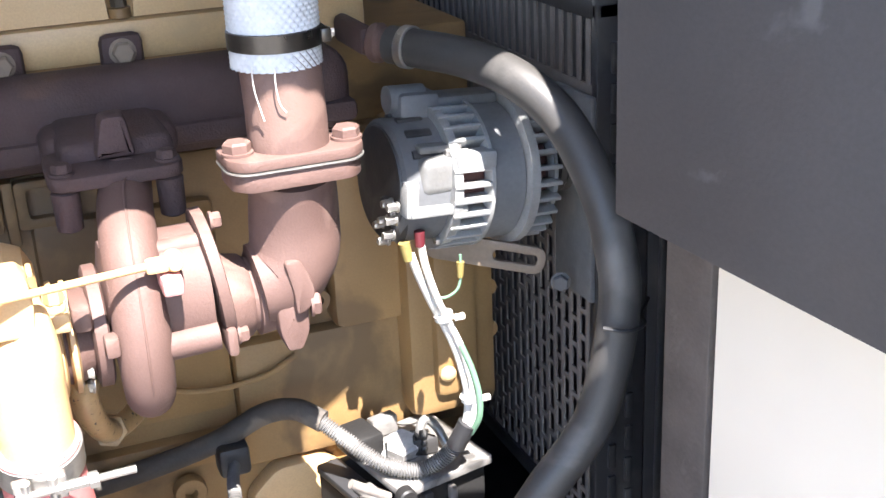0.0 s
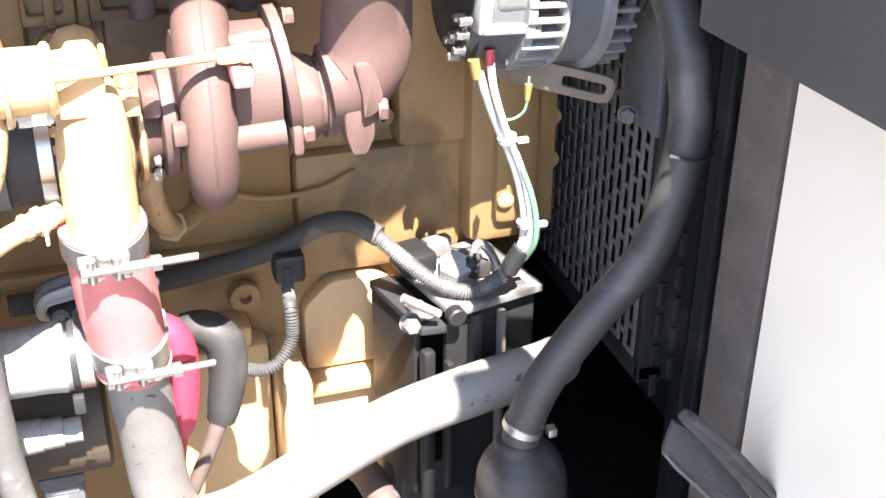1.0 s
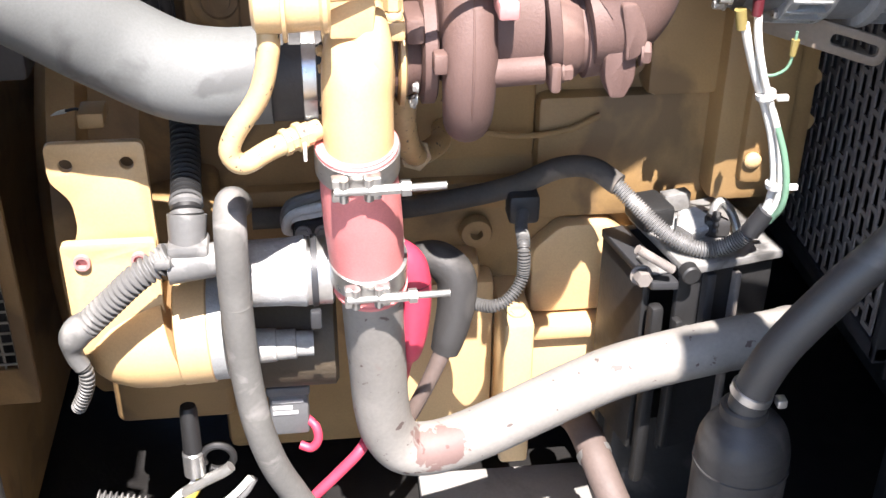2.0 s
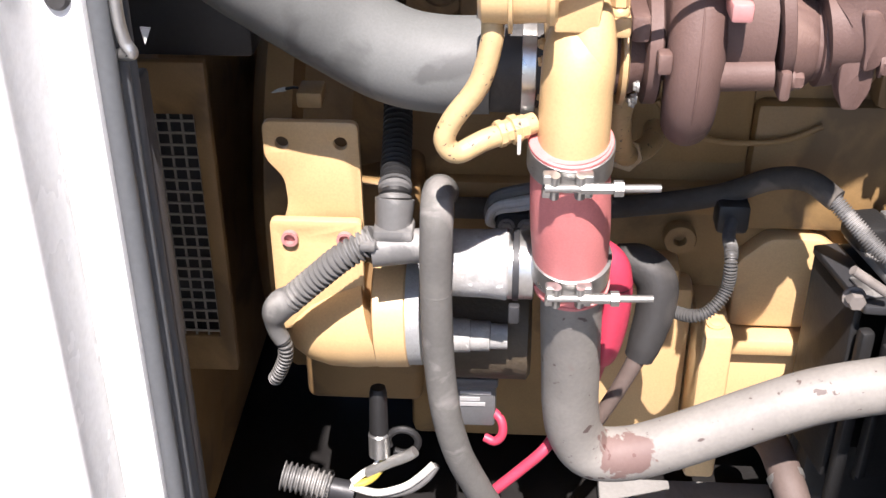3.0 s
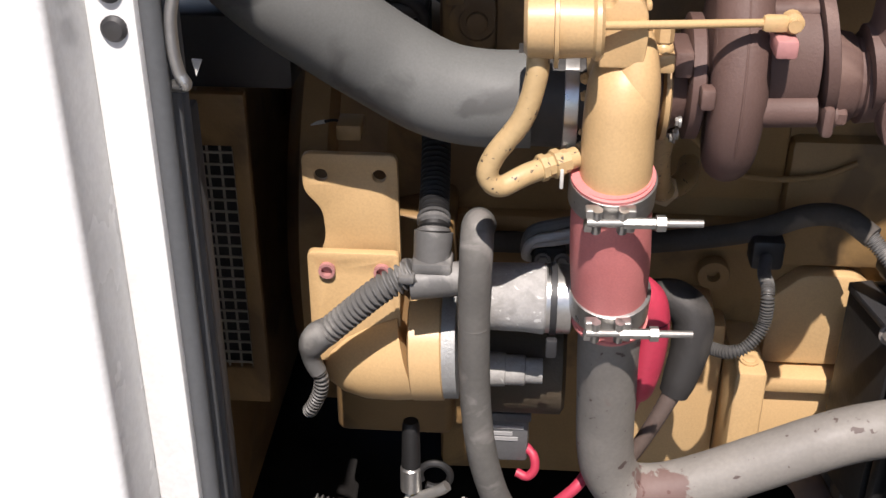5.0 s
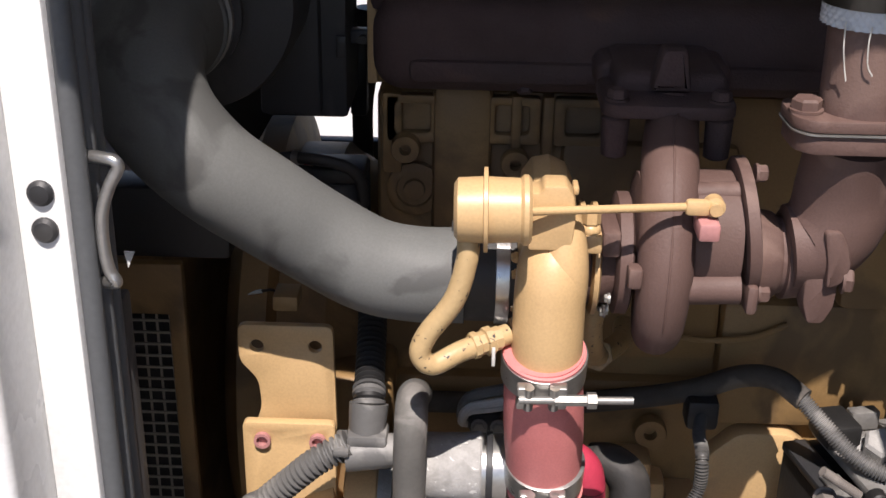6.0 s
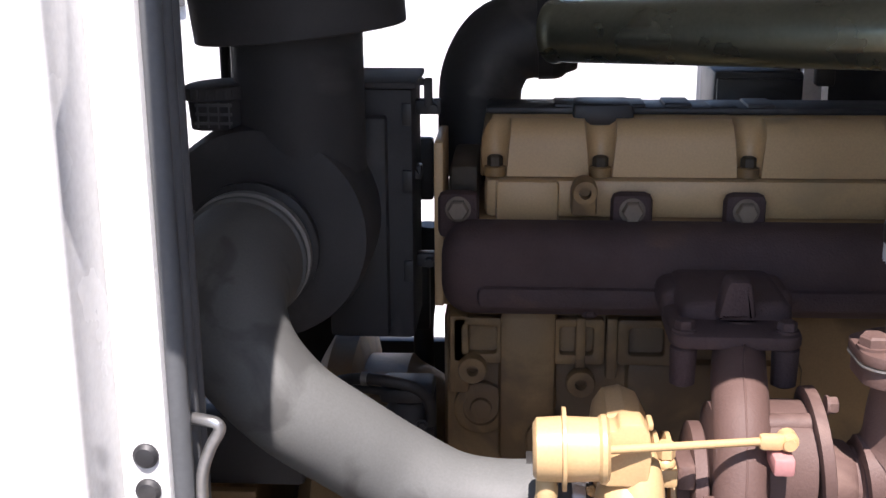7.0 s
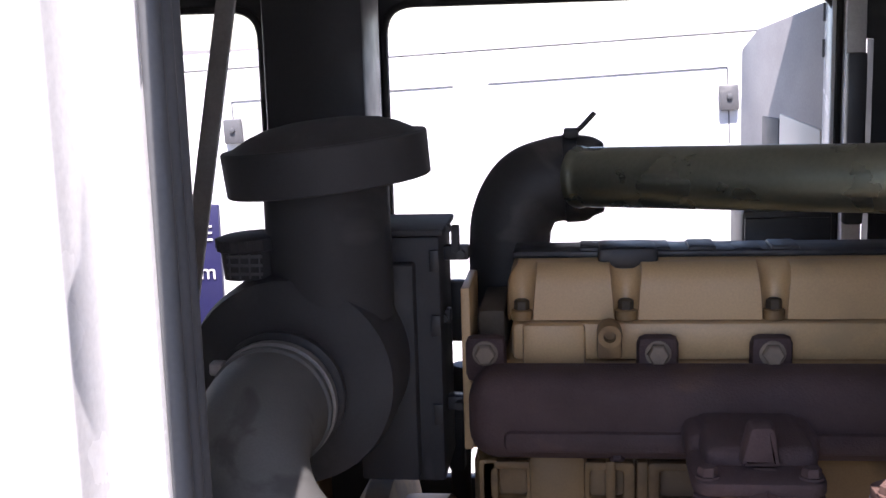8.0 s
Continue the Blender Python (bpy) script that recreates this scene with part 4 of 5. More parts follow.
part("outlet_ring", lathe([(0, 0.060), (0.002, 0.0655), (0.012, 0.0655), (0.014, 0.060)], (-0.265, 1.245, 1.398), (0, 1, 0), 40), BLACK_PLASTIC, cleaner)
part("hose_clamp", lathe([(0, 0.0590), (0.0005, 0.0618), (0.0105, 0.0618), (0.011, 0.0590)], (-0.265, 1.222, 1.398), (0, 1, 0), 40), DULL_STEEL, cleaner)
part("clamp_screw", box(-0.325, -0.312, 1.218, 1.235, 1.428, 1.440, 0.002), STEEL, cleaner)
b_ = box(-0.215, -0.1225, 1.42, 1.53, 1.245, 1.528, 0.006)
box(-0.215, -0.150, 1.40, 1.43, 1.254, 1.50, 0.004, b_)
part("housing", b_, CLEANER, cleaner, "black rectangular filter housing")
b_ = box(-0.205, -0.118, 1.415, 1.535, 1.5285, 1.536, 0.002)
box(-0.112, -0.103, 1.44, 1.452, 1.505, 1.536, 0.002, b_)
box(-0.1175, -0.1125, 1.44, 1.452, 1.529, 1.536, 0, b_)
part("housing_lid", b_, CLEANER, cleaner)
for z_, x_ in ((1.505, -0.096), (1.432, -0.118), (1.330, -0.102)):
    c_ = box(-0.1225, x_ + 0.002, 1.452, 1.470, z_ - 0.010, z_ + 0.006, 0.002)
    part("latch_plate", box(-0.134, -0.1232, 1.415, 1.4195, z_ - 0.016, z_ + 0.008, 0.001), BLACK, cleaner)
    lathe([(0, 0.005), (0.010, 0.005)], (x_ - 0.006, 1.450, z_ - 0.002), (0, -1, 0), 12, c_)
    part("latch", c_, BLACK, cleaner, "black steel toggle latch")
part("neck", lathe([(0, 0.0665), (0.145, 0.0655), (0.147, 0.064)], (-0.2325, 1.36, 1.455), (0, 0, 1), 40), CLEANER, cleaner)
b_ = lathe([(0, 0.090), (0.0005, 0.1045), (0.002, 0.1065), (0.045, 0.1075), (0.047, 0.106), (0.0475, 0.098), (0.051, 0.091), (0.058, 0.078), (0.064, 0.060), (0.0675, 0.036), (0.0685, 0.010)], (-0.2285, 1.36, 1.5935), (-0.098, 0, 1), 56)
part("rain_cap", b_, CLEANER, cleaner, "black mushroom rain cap")
b_ = lathe([(0, 0.031), (0.028, 0.032), (0.030, 0.036), (0.042, 0.036), (0.044, 0.030)], (-0.309, 1.34, 1.502), (-0.05, 0, 1), 28)
part("gauge_cap", b_, CLEANER, cleaner, "black ribbed cap")
for k in range(3):
    part("label_bar", box(-0.328, -0.291, 1.3065, 1.3085, 1.508 + 0.009 * k, 1.511 + 0.009 * k, 0), GREY_BOX, cleaner)

for k in range(4):
    part("label_bar", box(-0.326 + 0.0105 * k, -0.3245 + 0.0105 * k, 1.3055, 1.3080, 1.505, 1.530, 0), GREY_BOX, cleaner)
for k in range(12):
    a_ = radians(180 + 15 * k + 7)
    rib = box(-0.0018, 0.0018, -0.0372, -0.034, 1.5315, 1.541, 0.0005)
    rib.transform(Matrix.Translation((-0.3105, 1.34, 0.002)) @ Matrix.Rotation(a_ + radians(90), 4, "Z"))
    part("cap_rib", rib, CLEANER, cleaner)
solo("duct_column", box(-0.405, -0.262, 1.78, 1.92, 0.505, 1.925, 0.008), BLACK, "black square steel duct behind the air cleaner", "duct")

# ---- charge air tube over the engine ----
cross = thing("charge_air_tube", (0.3, 1.44, 1.55), "olive coated steel tube joined by a black rubber elbow", "pipe")
part("tube", lathe([(0, 0.030), (0.001, 0.0345), (0.006, 0.0358), (0.011, 0.0345), (0.014, 0.0332), (0.02, 0.034), (0.62, 0.034)], (0.026, 1.508, 1.580), (0.227, -0.14, 0.012), 40), OLIVE, cross)
part("rubber_elbow", tube([(0.060, 1.60, 1.565, 0.0365), (0.056, 1.60, 1.565, 0.0420), (0.048, 1.60, 1.566, 0.0490), (0.036, 1.60, 1.567, 0.0525), (0.016, 1.60, 1.568, 0.0525), (0.002, 1.60, 1.567, 0.0515), (-0.030, 1.60, 1.556, 0.051), (-0.050, 1.60, 1.525, 0.0505), (-0.056, 1.60, 1.488, 0.050), (-0.057, 1.60, 1.40, 0.050)], seg=36), RUBBER, cross, "black rubber hose elbow")
b_ = lathe([(0, 0.0525), (0.0005, 0.0542), (0.0165, 0.0542), (0.017, 0.0525)], (0.012, 1.60, 1.568), (1, 0, 0.04), 36)
box(0.012, 0.030, 1.575, 1.597, 1.618, 1.630, 0.003, b_)
tube([(0.022, 1.586, 1.622), (0.034, 1.584, 1.632), (0.049, 1.580, 1.648)], 0.0030, 10, bm=b_, straight=True)
part("hose_clamp", b_, BLACK, cross, "dark T-bolt clamp")
part("bracket", box(0.345, 0.367, 1.60, 1.62, 1.506, 1.71, 0.003), BLACK, cross)

# ---- alternator ----
alt = thing("alternator", (0.55, 1.25, 1.17), "grey aluminium alternator with slotted end frames and wiring studs", "alternator")
AC = Vector((0.564, 1.256, 1.262))
AM = Matrix.Translation(AC) @ Matrix.Rotation(radians(4), 4, "Z") @ Matrix.Rotation(radians(4), 4, "Y")


def along(b):
    """Laid along the alternator's axis."""
    b.transform(AM)
    return b


X = (1, 0, 0)
part("stator", along(lathe([(-0.018, 0.070), (-0.016, 0.0735), (0.018, 0.0735), (0.020, 0.070)], (0, 0, 0), X, 56)), STATOR, alt, "grey laminated stator ring")
part("winding", along(lathe([(-0.082, 0.052), (-0.06, 0.061), (-0.02, 0.062), (0.02, 0.062), (0.050, 0.060), (0.058, 0.052)], (0, 0, 0), X, 48)), COPPER, alt, "dark red varnished winding")
for x0, x1, n_bars, r0, r1 in ((-0.064, -0.018, 30, 0.0745, 0.078), (0.020, 0.060, 28, 0.078, 0.070)):
    frame_bm = lathe([(x0 if x0 < 0 else x1 - 0.006, 0.050), (x0 if x0 < 0 else x1 - 0.005, r1 * 0.98), (x0 + 0.010 if x0 < 0 else x1, r1 * 0.97), (x0 + 0.011 if x0 < 0 else x1 + 0.001, 0.05)], (0, 0, 0), X, 48)
    e0, e1 = (x1 - 0.006, x1) if x0 < 0 else (x0, x0 + 0.012)
    lathe([(e0, r0 * 0.93), (e0 + 0.001, r0 + 0.004), (e1 - 0.001, r0 + 0.004), (e1, r0 * 0.93)], (0, 0, 0), X, 48, frame_bm)
    part("end_frame", along(frame_bm), ALU, alt)
    for k in range(n_bars):
        a_ = 2 * math.pi * k / n_bars
        fin = box(x0, x1, -0.0024, 0.0024, 0.060, max(r0, r1), 0.0014)
        fin.transform(Matrix.Rotation(a_, 4, "X"))
        part("fin", along(fin), ALU, alt)
b_ = lathe([(-0.113, 0.030), (-0.113, 0.060), (-0.110, 0.0635), (-0.062, 0.066), (-0.060, 0.060)], (0, 0, 0), X, 44)
part("rear_cover", along(b_), REAR_COVER, alt, "dark grey rear cover")
for k in range(5):
    a_ = radians(-35 + 22 * k)
    slot = box(-0.100, -0.072, -0.0045, 0.0045, 0.0635, 0.0672, 0.001)
    slot.transform(Matrix.Rotation(a_, 4, "X"))
    part("vent_slot", along(slot), BLACK, alt)
part("face_disc", along(lathe([(-0.1155, 0.054), (-0.1150, 0.057), (-0.1125, 0.058)], (0, 0, 0), X, 40)), BLACK_PLASTIC, alt)
part("end_block", along(box(-0.060, -0.016, -0.0745, -0.052, 0.022, 0.042, 0.004)), ALU, alt)
b_ = box(-0.096, -0.048, -0.068, -0.035, -0.002, 0.038, 0.010, seg=4)
box(-0.095, -0.048, -0.058, -0.035, 0.040, 0.048, 0.003, b_)
part("regulator_housing", along(b_), DULL_ALU, alt)
b_ = box(-0.110, -0.046, -0.073, -0.050, -0.021, -0.011, 0.003)
box(-0.114, -0.100, -0.071, -0.040, -0.021, 0.016, 0.003, b_)
part("terminal_cover", along(b_), ALU, alt, "angled bright aluminium bracket")
b_ = lathe([(-0.120, 0.020), (-0.110, 0.024), (-0.106, 0.03)], (0, -0.026, -0.030), X, 24)
part("terminal_block", along(b_), BLACK_PLASTIC, alt)
for dy_, dz_ in ((-0.038, -0.030), (-0.030, -0.050), (-0.042, -0.062), (-0.018, -0.058), (-0.048, -0.045), (-0.030, -0.072), (-0.052, -0.030)):
    part("stud", along(bolt((-0.118, dy_ - 0.006, dz_ + 0.020), (-1, 0, 0), 0.0046, 0.012, 1.2)), STEEL, alt)
b_ = lathe([(-0.020, 0.014), (0.020, 0.014)], (-0.082, 0.010, 0.082), X, 20)
box(-0.095, -0.050, -0.010, 0.035, 0.055, 0.090, 0.006, b_)
box(-0.055, 0.02, -0.005, 0.030, 0.068, 0.084, 0.006, b_)
part("mounting_ear", along(b_), ALU_DARK, alt)
part("pulley", along(lathe([(0.080, 0.028), (0.083, 0.034), (0.088, 0.030), (0.093, 0.034), (0.098, 0.030), (0.103, 0.034), (0.106, 0.028)], (0, 0, 0), X, 32)), BLACK, alt)
for k in range(4):
    a_ = radians(20 + 90 * k)
    part("through_bolt", along(bolt((-0.060, 0.071 * math.cos(a_ + 2.2), 0.071 * math.sin(a_ + 2.2)), (-1, 0, 0), 0.005, 0.008, 1.2)), STEEL, alt)

# slotted adjusting arm below it
arm = thing("adjusting_arm", (0.60, 1.22, 1.16), "slotted steel belt adjusting arm under the alternator", "bracket")
o_ = round_outline([(-0.085, -0.0155), (0.045, -0.0155), (0.045, 0.0155), (-0.085, 0.0155)], 0.0155, 7)
h_ = round_outline([(-0.012, -0.006), (0.036, -0.006), (0.036, 0.006), (-0.012, 0.006)], 0.006, 6)
part("arm", plate(o_, [h_], 0.006, Matrix.Translation((0.577, 1.222, 1.174)) @ Matrix.Rotation(radians(-20), 4, "Z") @ FRONT @ Matrix.Rotation(radians(-13), 4, "Z"), 0.001), TAN_STEEL, arm)
part("bolt", bolt((0.650, 1.232, 1.124), (-0.5, -1, 0), 0.0095, 0.009, 1.2), GREY_BOX, arm)

# ---- radiator with its slotted fan guard ----
guard = thing("fan_guard", (0.68, 1.4, 0.76), "black slotted steel fan guard before the radiator", "fan guard")
GX, GY0, GY1, GZ0, GZ1 = 0.680, 1.212, 1.72, 0.805, 1.415
GZ_TALL = 1.335
b_ = bmesh.new()
pitch_y, bar, pitch_z, link = 0.0205, 0.0070, 0.034, 0.0070
n_y = int((GY1 - GY0) / pitch_y)
for i in range(n_y + 1):
    y_ = GY0 + 0.012 + i * pitch_y
    box(GX - 0.0012, GX + 0.0012, y_ - bar / 2, y_ + bar / 2, GZ0, GZ1, 0, b_)
    z_ = GZ0 + (pitch_z / 2 if i % 2 else 0)
    while z_ < GZ_TALL:
        box(GX - 0.0012, GX + 0.0012, y_ + bar / 2, y_ + pitch_y - bar / 2, z_, min(GZ1, z_ + link), 0, b_)
        z_ += pitch_z
box(GX - 0.0016, GX + 0.0016, GY0, GY1, GZ_TALL, GZ_TALL + 0.012, 0, b_)
part("slotted_panel", b_, GUARD, guard)
b_ = box(GX - 0.004, GX + 0.06, 1.198, 1.2115, 0.782, 1.44, 0.003)
box(GX - 0.004, GX + 0.06, 1.198, 1.90, 1.416, 1.436, 0.004, b_)
box(GX - 0.004, GX + 0.03, 1.198, 1.90, 0.780, 0.804, 0.003, b_)
part("guard_frame", b_, BLACK, guard)
b_ = box(GX - 0.010, GX - 0.003, 1.20, 1.285, 1.105, 1.338, 0.002)
part("patch_plate", b_, ALU_DARK, guard)
side = bmesh.new()
part("side_panel", box(GX + 0.062, 1.24, 1.20, 1.212, 0.52, 1.60, 0.003), BLACK, guard)
for k in range(9):
    part("side_rib", box(GX + 0.075 + 0.03 * k, GX + 0.083 + 0.03 * k, 1.193, 1.1995, 0.55, 1.58, 0.002), BLACK, guard)
for k in range(15):
    z_ = 0.76 + 0.043 * k
    box(GX + 0.012, GX + 0.022, 1.1935, 1.199, z_, z_ + 0.032, 0.0015, side)
    box(GX + 0.034, GX + 0.044, 1.1935, 1.199, z_ + 0.02, z_ + 0.052, 0.0015, side)
part("side_louvres", side, BLACK, guard)
rad = thing("radiator", (0.9, 1.5, 0.5), "black radiator core behind the fan guard", "radiator")
part("core", box(0.86, 0.95, 1.0, 2.1, 0.52, 1.50, 0.004), BLACK, rad)
part("tank", box(0.80, 0.96, 1.15, 2.1, 1.505, 1.62, 0.015), BLACK, rad)
part("shroud", box(0.745, 0.858, 1.20, 1.24, 0.52, 1.50, 0.004), BLACK, rad)

# ---- hoses at the radiator end ----
big = thing("breather_hose", (0.5, 1.05, 0.87), "long curved black rubber breather hose", "hose")
HP = [(0.482, 1.274, 1.403), (0.5035, 1.240, 1.4015), (0.5305, 1.190, 1.3985), (0.5568, 1.135, 1.3856), (0.5807, 1.095, 1.356), (0.5919, 1.05, 1.3095), (0.5961, 1.020, 1.2575), (0.594, 1.005, 1.195), (0.569, 1.003, 1.091), (0.517, 1.01, 1.018), (0.476, 1.018, 0.952), (0.458, 1.026, 0.895), (0.454, 1.03, 0.85)]
part("hose", tube(HP, 0.0195, 28, 8), BREATHER, big)
part("end_clip", lathe([(0, 0.0205), (0.001, 0.0218), (0.010, 0.0218), (0.011, 0.0205)], (0.4905, 1.2605, 1.4025), (0.55, -0.85, -0.03), 28), STEEL, big, "bright steel hose clip")
b_ = lathe([(0, 0.0202), (0.001, 0.0215), (0.009, 0.0215), (0.010, 0.0202)], (0.4580, 1.026, 0.896), (-0.25, 0.1, -1), 28)
box(0.478, 0.488, 1.01, 1.022, 0.880, 0.890, 0.002, b_)
part("end_clip", b_, STEEL, big, "bright steel hose clip")
part("cable_tie", tube([(0.566, 0.985, 1.19), (0.588, 0.978, 1.185), (0.612, 0.990, 1.182), (0.62, 1.01, 1.183), (0.64, 1.03, 1.186)], 0.002, 8), BLACK_PLASTIC, big)
outlet = thing("breather_outlet", (0.47, 1.27, 1.40), "rust brown breather stub on the engine", "fitting")
part("stub", lathe([(0, 0.0185), (0.003, 0.0205), (0.010, 0.0205), (0.013, 0.0165), (0.030, 0.016)], (0.468, 1.292, 1.4035), (0.85, -0.9, 0), 28), RUST, outlet)
part("base", box(0.456, 0.474, 1.298, 1.395, 1.388, 1.419, 0.008), RUST_DARK, outlet)
bottle = thing("catch_bottle", (0.458, 1.03, 0.5), "black dusty catch bottle below the breather hose", "bottle")
part("bottle_body", tube([(0.4535, 1.03, 0.864, 0.022), (0.4545, 1.03, 0.856, 0.030), (0.456, 1.03, 0.845, 0.040), (0.458, 1.03, 0.825, 0.0465), (0.459, 1.03, 0.78, 0.0475), (0.459, 1.03, 0.505, 0.0475)], seg=36), RUBBER, bottle)
part("neck", lathe([(0, 0.024), (0.010, 0.0235), (0.012, 0.021)], (0.4535, 1.03, 0.862), (0, 0, 1), 28), RUBBER, bottle)
part("seam", lathe([(0, 0.0472), (0.001, 0.0488), (0.004, 0.0488), (0.005, 0.0472)], (0.459, 1.03, 0.800), (0, 0, 1), 36), RUBBER, bottle)

# ---- engine mount ----
mount = thing("engine_mount", (0.48, 1.27, 0.5), "black steel engine mount with bolts and bright worn top", "engine mount")
MM = Matrix.Translation((0.437, 1.198, 0)) @ Matrix.Rotation(radians(13), 4, "Z")


def on_mount(b):
    """Turned with the mount, its near corner at the origin."""
    b.transform(MM)
    return b


part("top_plate", on_mount(plate(round_outline([(0, 0), (0.125, 0), (0.125, 0.135), (0, 0.135)], 0.004), [], 0.010, Matrix.Translation((0, 0, 0.917)), 0.0015)), WORN_PLATE, mount, "worn bright top plate")
part("top_plate", on_mount(plate(round_outline([(-0.034, 0.010), (-0.004, 0.001), (-0.004, 0.135), (-0.034, 0.135)], 0.004), [], 0.010, Matrix.Translation((0, 0, 0.900)), 0.0015)), BLACK, mount)
part("web", on_mount(box(0.002, 0.123, 0.014, 0.024, 0.66, 0.916, 0.003)), DEEP_BLACK, mount)
part("web", on_mount(box(-0.032, -0.022, 0.030, 0.134, 0.66, 0.899, 0.003)), DEEP_BLACK, mount)
part("web", on_mount(box(0.115, 0.124, 0.026, 0.134, 0.66, 0.916, 0.003)), DEEP_BLACK, mount)
part("back_web", on_mount(box(-0.021, 0.113, 0.124, 0.136, 0.60, 0.908, 0.003)), DEEP_BLACK, mount)
part("gusset", on_mount(box(0.030, 0.042, 0.000, 0.013, 0.80, 0.912, 0.003)), BLACK, mount)
part("gusset", on_mount(box(-0.030, -0.014, 0.008, 0.024, 0.62, 0.875, 0.005)), DEEP_BLACK, mount)
part("foot", on_mount(box(-0.010, 0.030, 0.080, 0.130, 0.928, 0.956, 0.005)), DEEP_BLACK, mount)
part("shim", on_mount(box(-0.028, -0.005, 0.020, 0.060, 0.911, 0.915, 0.002)), WORN_PLATE, mount)
part("bolt", on_mount(bolt((0.046, 0.070, 0.928), (-0.15, -0.35, 1), 0.0205, 0.022, 1.18)), DUSTY_ALU, mount, "large bright hexagon bolt")
part("bolt", bolt((0.392, 1.212, 0.914), (0, -1, 0.1), 0.0100, 0.016, 1.25), DUSTY_BLACK, mount)
part("stub", lathe([(0, 0.011), (0.012, 0.011), (0.014, 0.009)], (0.441, 1.204, 0.9215), (0.1, -1, 0), 20), DEEP_BLACK, mount)
part("clip", on_mount(tube([(0.066, 0.060, 0.928), (0.068, 0.064, 0.952), (0.078, 0.066, 0.962), (0.090, 0.060, 0.948), (0.094, 0.048, 0.929)], 0.0055, 10)), DULL_STEEL, mount)
part("spring", on_mount(tube([(0.062 + 0.003 * (k % 2), 0.048 + 0.004 * (k % 2), 0.929 + 0.004 * k) for k in range(8)], 0.005, 8)), DEEP_BLACK, mount, "black rubber spring")
part("threaded_rod", tube([(0.379, 1.192, 0.959), (0.421, 1.195, 0.929)], 0.0048, 12, rings=(0.0025, 0.0010)), DUSTY_BLACK, mount, "dusty threaded rod")
part("gusset", on_mount(box(0.068, 0.076, 0.002, 0.013, 0.70, 0.905, 0.002)), DUSTY_BLACK, mount)
part("gusset", on_mount(box(-0.006, 0.004, -0.004, 0.010, 0.68, 0.86, 0.003)), DEEP_BLACK, mount)
part("bolt", on_mount(bolt((0.018, 0.0135, 0.83), (0, -1, 0), 0.008, 0.008, 1.3)), DULL_STEEL, mount)
part("wedge", on_mount(plate(round_outline([(0.050, 0.050), (0.078, 0.040), (0.074, 0.066), (0.060, 0.076)], 0.003), [], 0.022, Matrix.Translation((0, 0, 0.929)), 0.004)), RUBBER, mount, "black rubber wedge")
part("angle_plate", on_mount(box(0.034, 0.068, 0.112, 0.128, 0.929, 0.952, 0.002)), WORN_PLATE, mount)
part("foot_block", box(0.398, 0.52, 1.28, 1.34, 0.50, 0.655, 0.01), RUBBER, mount)
lower_hose = thing("lower_coolant_hose", (0.36, 1.15, 0.5), "brown dusty hose running down under the charge pipe", "hose")
part("hose", tube([(0.342, 1.30, 0.66), (0.345, 1.22, 0.695), (0.362, 1.14, 0.662), (0.39, 1.10, 0.60), (0.41, 1.08, 0.515)], 0.019, 20), BROWN_HOSE, lower_hose)
part("hose_clip", lathe([(0, 0.0195), (0.0005, 0.0208), (0.009, 0.0208), (0.0095, 0.0195)], (0.350, 1.190, 0.687), (0.15, -0.6, -0.28), 24), DULL_STEEL, lower_hose)

# ---- wiring ----
cable = thing("alternator_cable", (0.51, 1.2, 1.0), "white and green alternator cables tied together", "cable")
part("lead", tube([(0.462, 1.195, 1.205), (0.470, 1.196, 1.18), (0.484, 1.20, 1.145), (0.498, 1.203, 1.115), (0.510, 1.20, 1.08), (0.517, 1.195, 1.04), (0.517, 1.195, 1.01), (0.512, 1.20, 0.985)], 0.0045, 12), WIRE_WHITE, cable)
part("lead", tube([(0.472, 1.192, 1.222), (0.476, 1.19, 1.19), (0.488, 1.192, 1.15), (0.503, 1.196, 1.115), (0.515, 1.192, 1.08), (0.522, 1.187, 1.035), (0.521, 1.188, 1.008), (0.515, 1.196, 0.985)], 0.0040, 12), WIRE_WHITE, cable)
part("lead", tube([(0.511, 1.193, 1.095), (0.5205, 1.186, 1.065), (0.5255, 1.181, 1.035), (0.5250, 1.182, 1.008), (0.519, 1.192, 0.985)], 0.0036, 12), WIRE_GREEN, cable)
part("sleeve", lathe([(0, 0.0055), (0.02, 0.006)], (0.4595, 1.195, 1.200), (-0.2, 0, 1), 12), DULL_YELLOW, cable)
part("sleeve", lathe([(0, 0.0052), (0.016, 0.0056)], (0.4715, 1.192, 1.214), (0, 0, 1), 12), DEEP_RED, cable, "dark red cable boot")
for (x_, y_, z_) in ((0.496, 1.199, 1.128), (0.519, 1.192, 1.03)):
    t_ = lathe([(-0.003, 0.0105), (0.003, 0.0105)], (x_, y_, z_), (0.25, 0, -1), 14)
    box(x_ + 0.008, x_ + 0.020, y_ - 0.012, y_ - 0.006, z_ - 0.003, z_ + 0.003, 0.001, t_)
    part("cable_tie", t_, WIRE_WHITE, cable)
earth = thing("earth_lead", (0.52, 1.2, 1.15), "thin green and yellow earth lead", "cable")
part("lead", tube([(0.516, 1.195, 1.195), (0.515, 1.195, 1.168), (0.510, 1.196, 1.155), (0.498, 1.20, 1.148), (0.486, 1.205, 1.152), (0.478, 1.21, 1.165)], 0.0016, 8), WIRE_GREEN, earth)
part("terminal", lathe([(0, 0.0030), (0.017, 0.0042)], (0.515, 1.195, 1.170), (0.05, 0, 1), 10), DULL_YELLOW, earth)

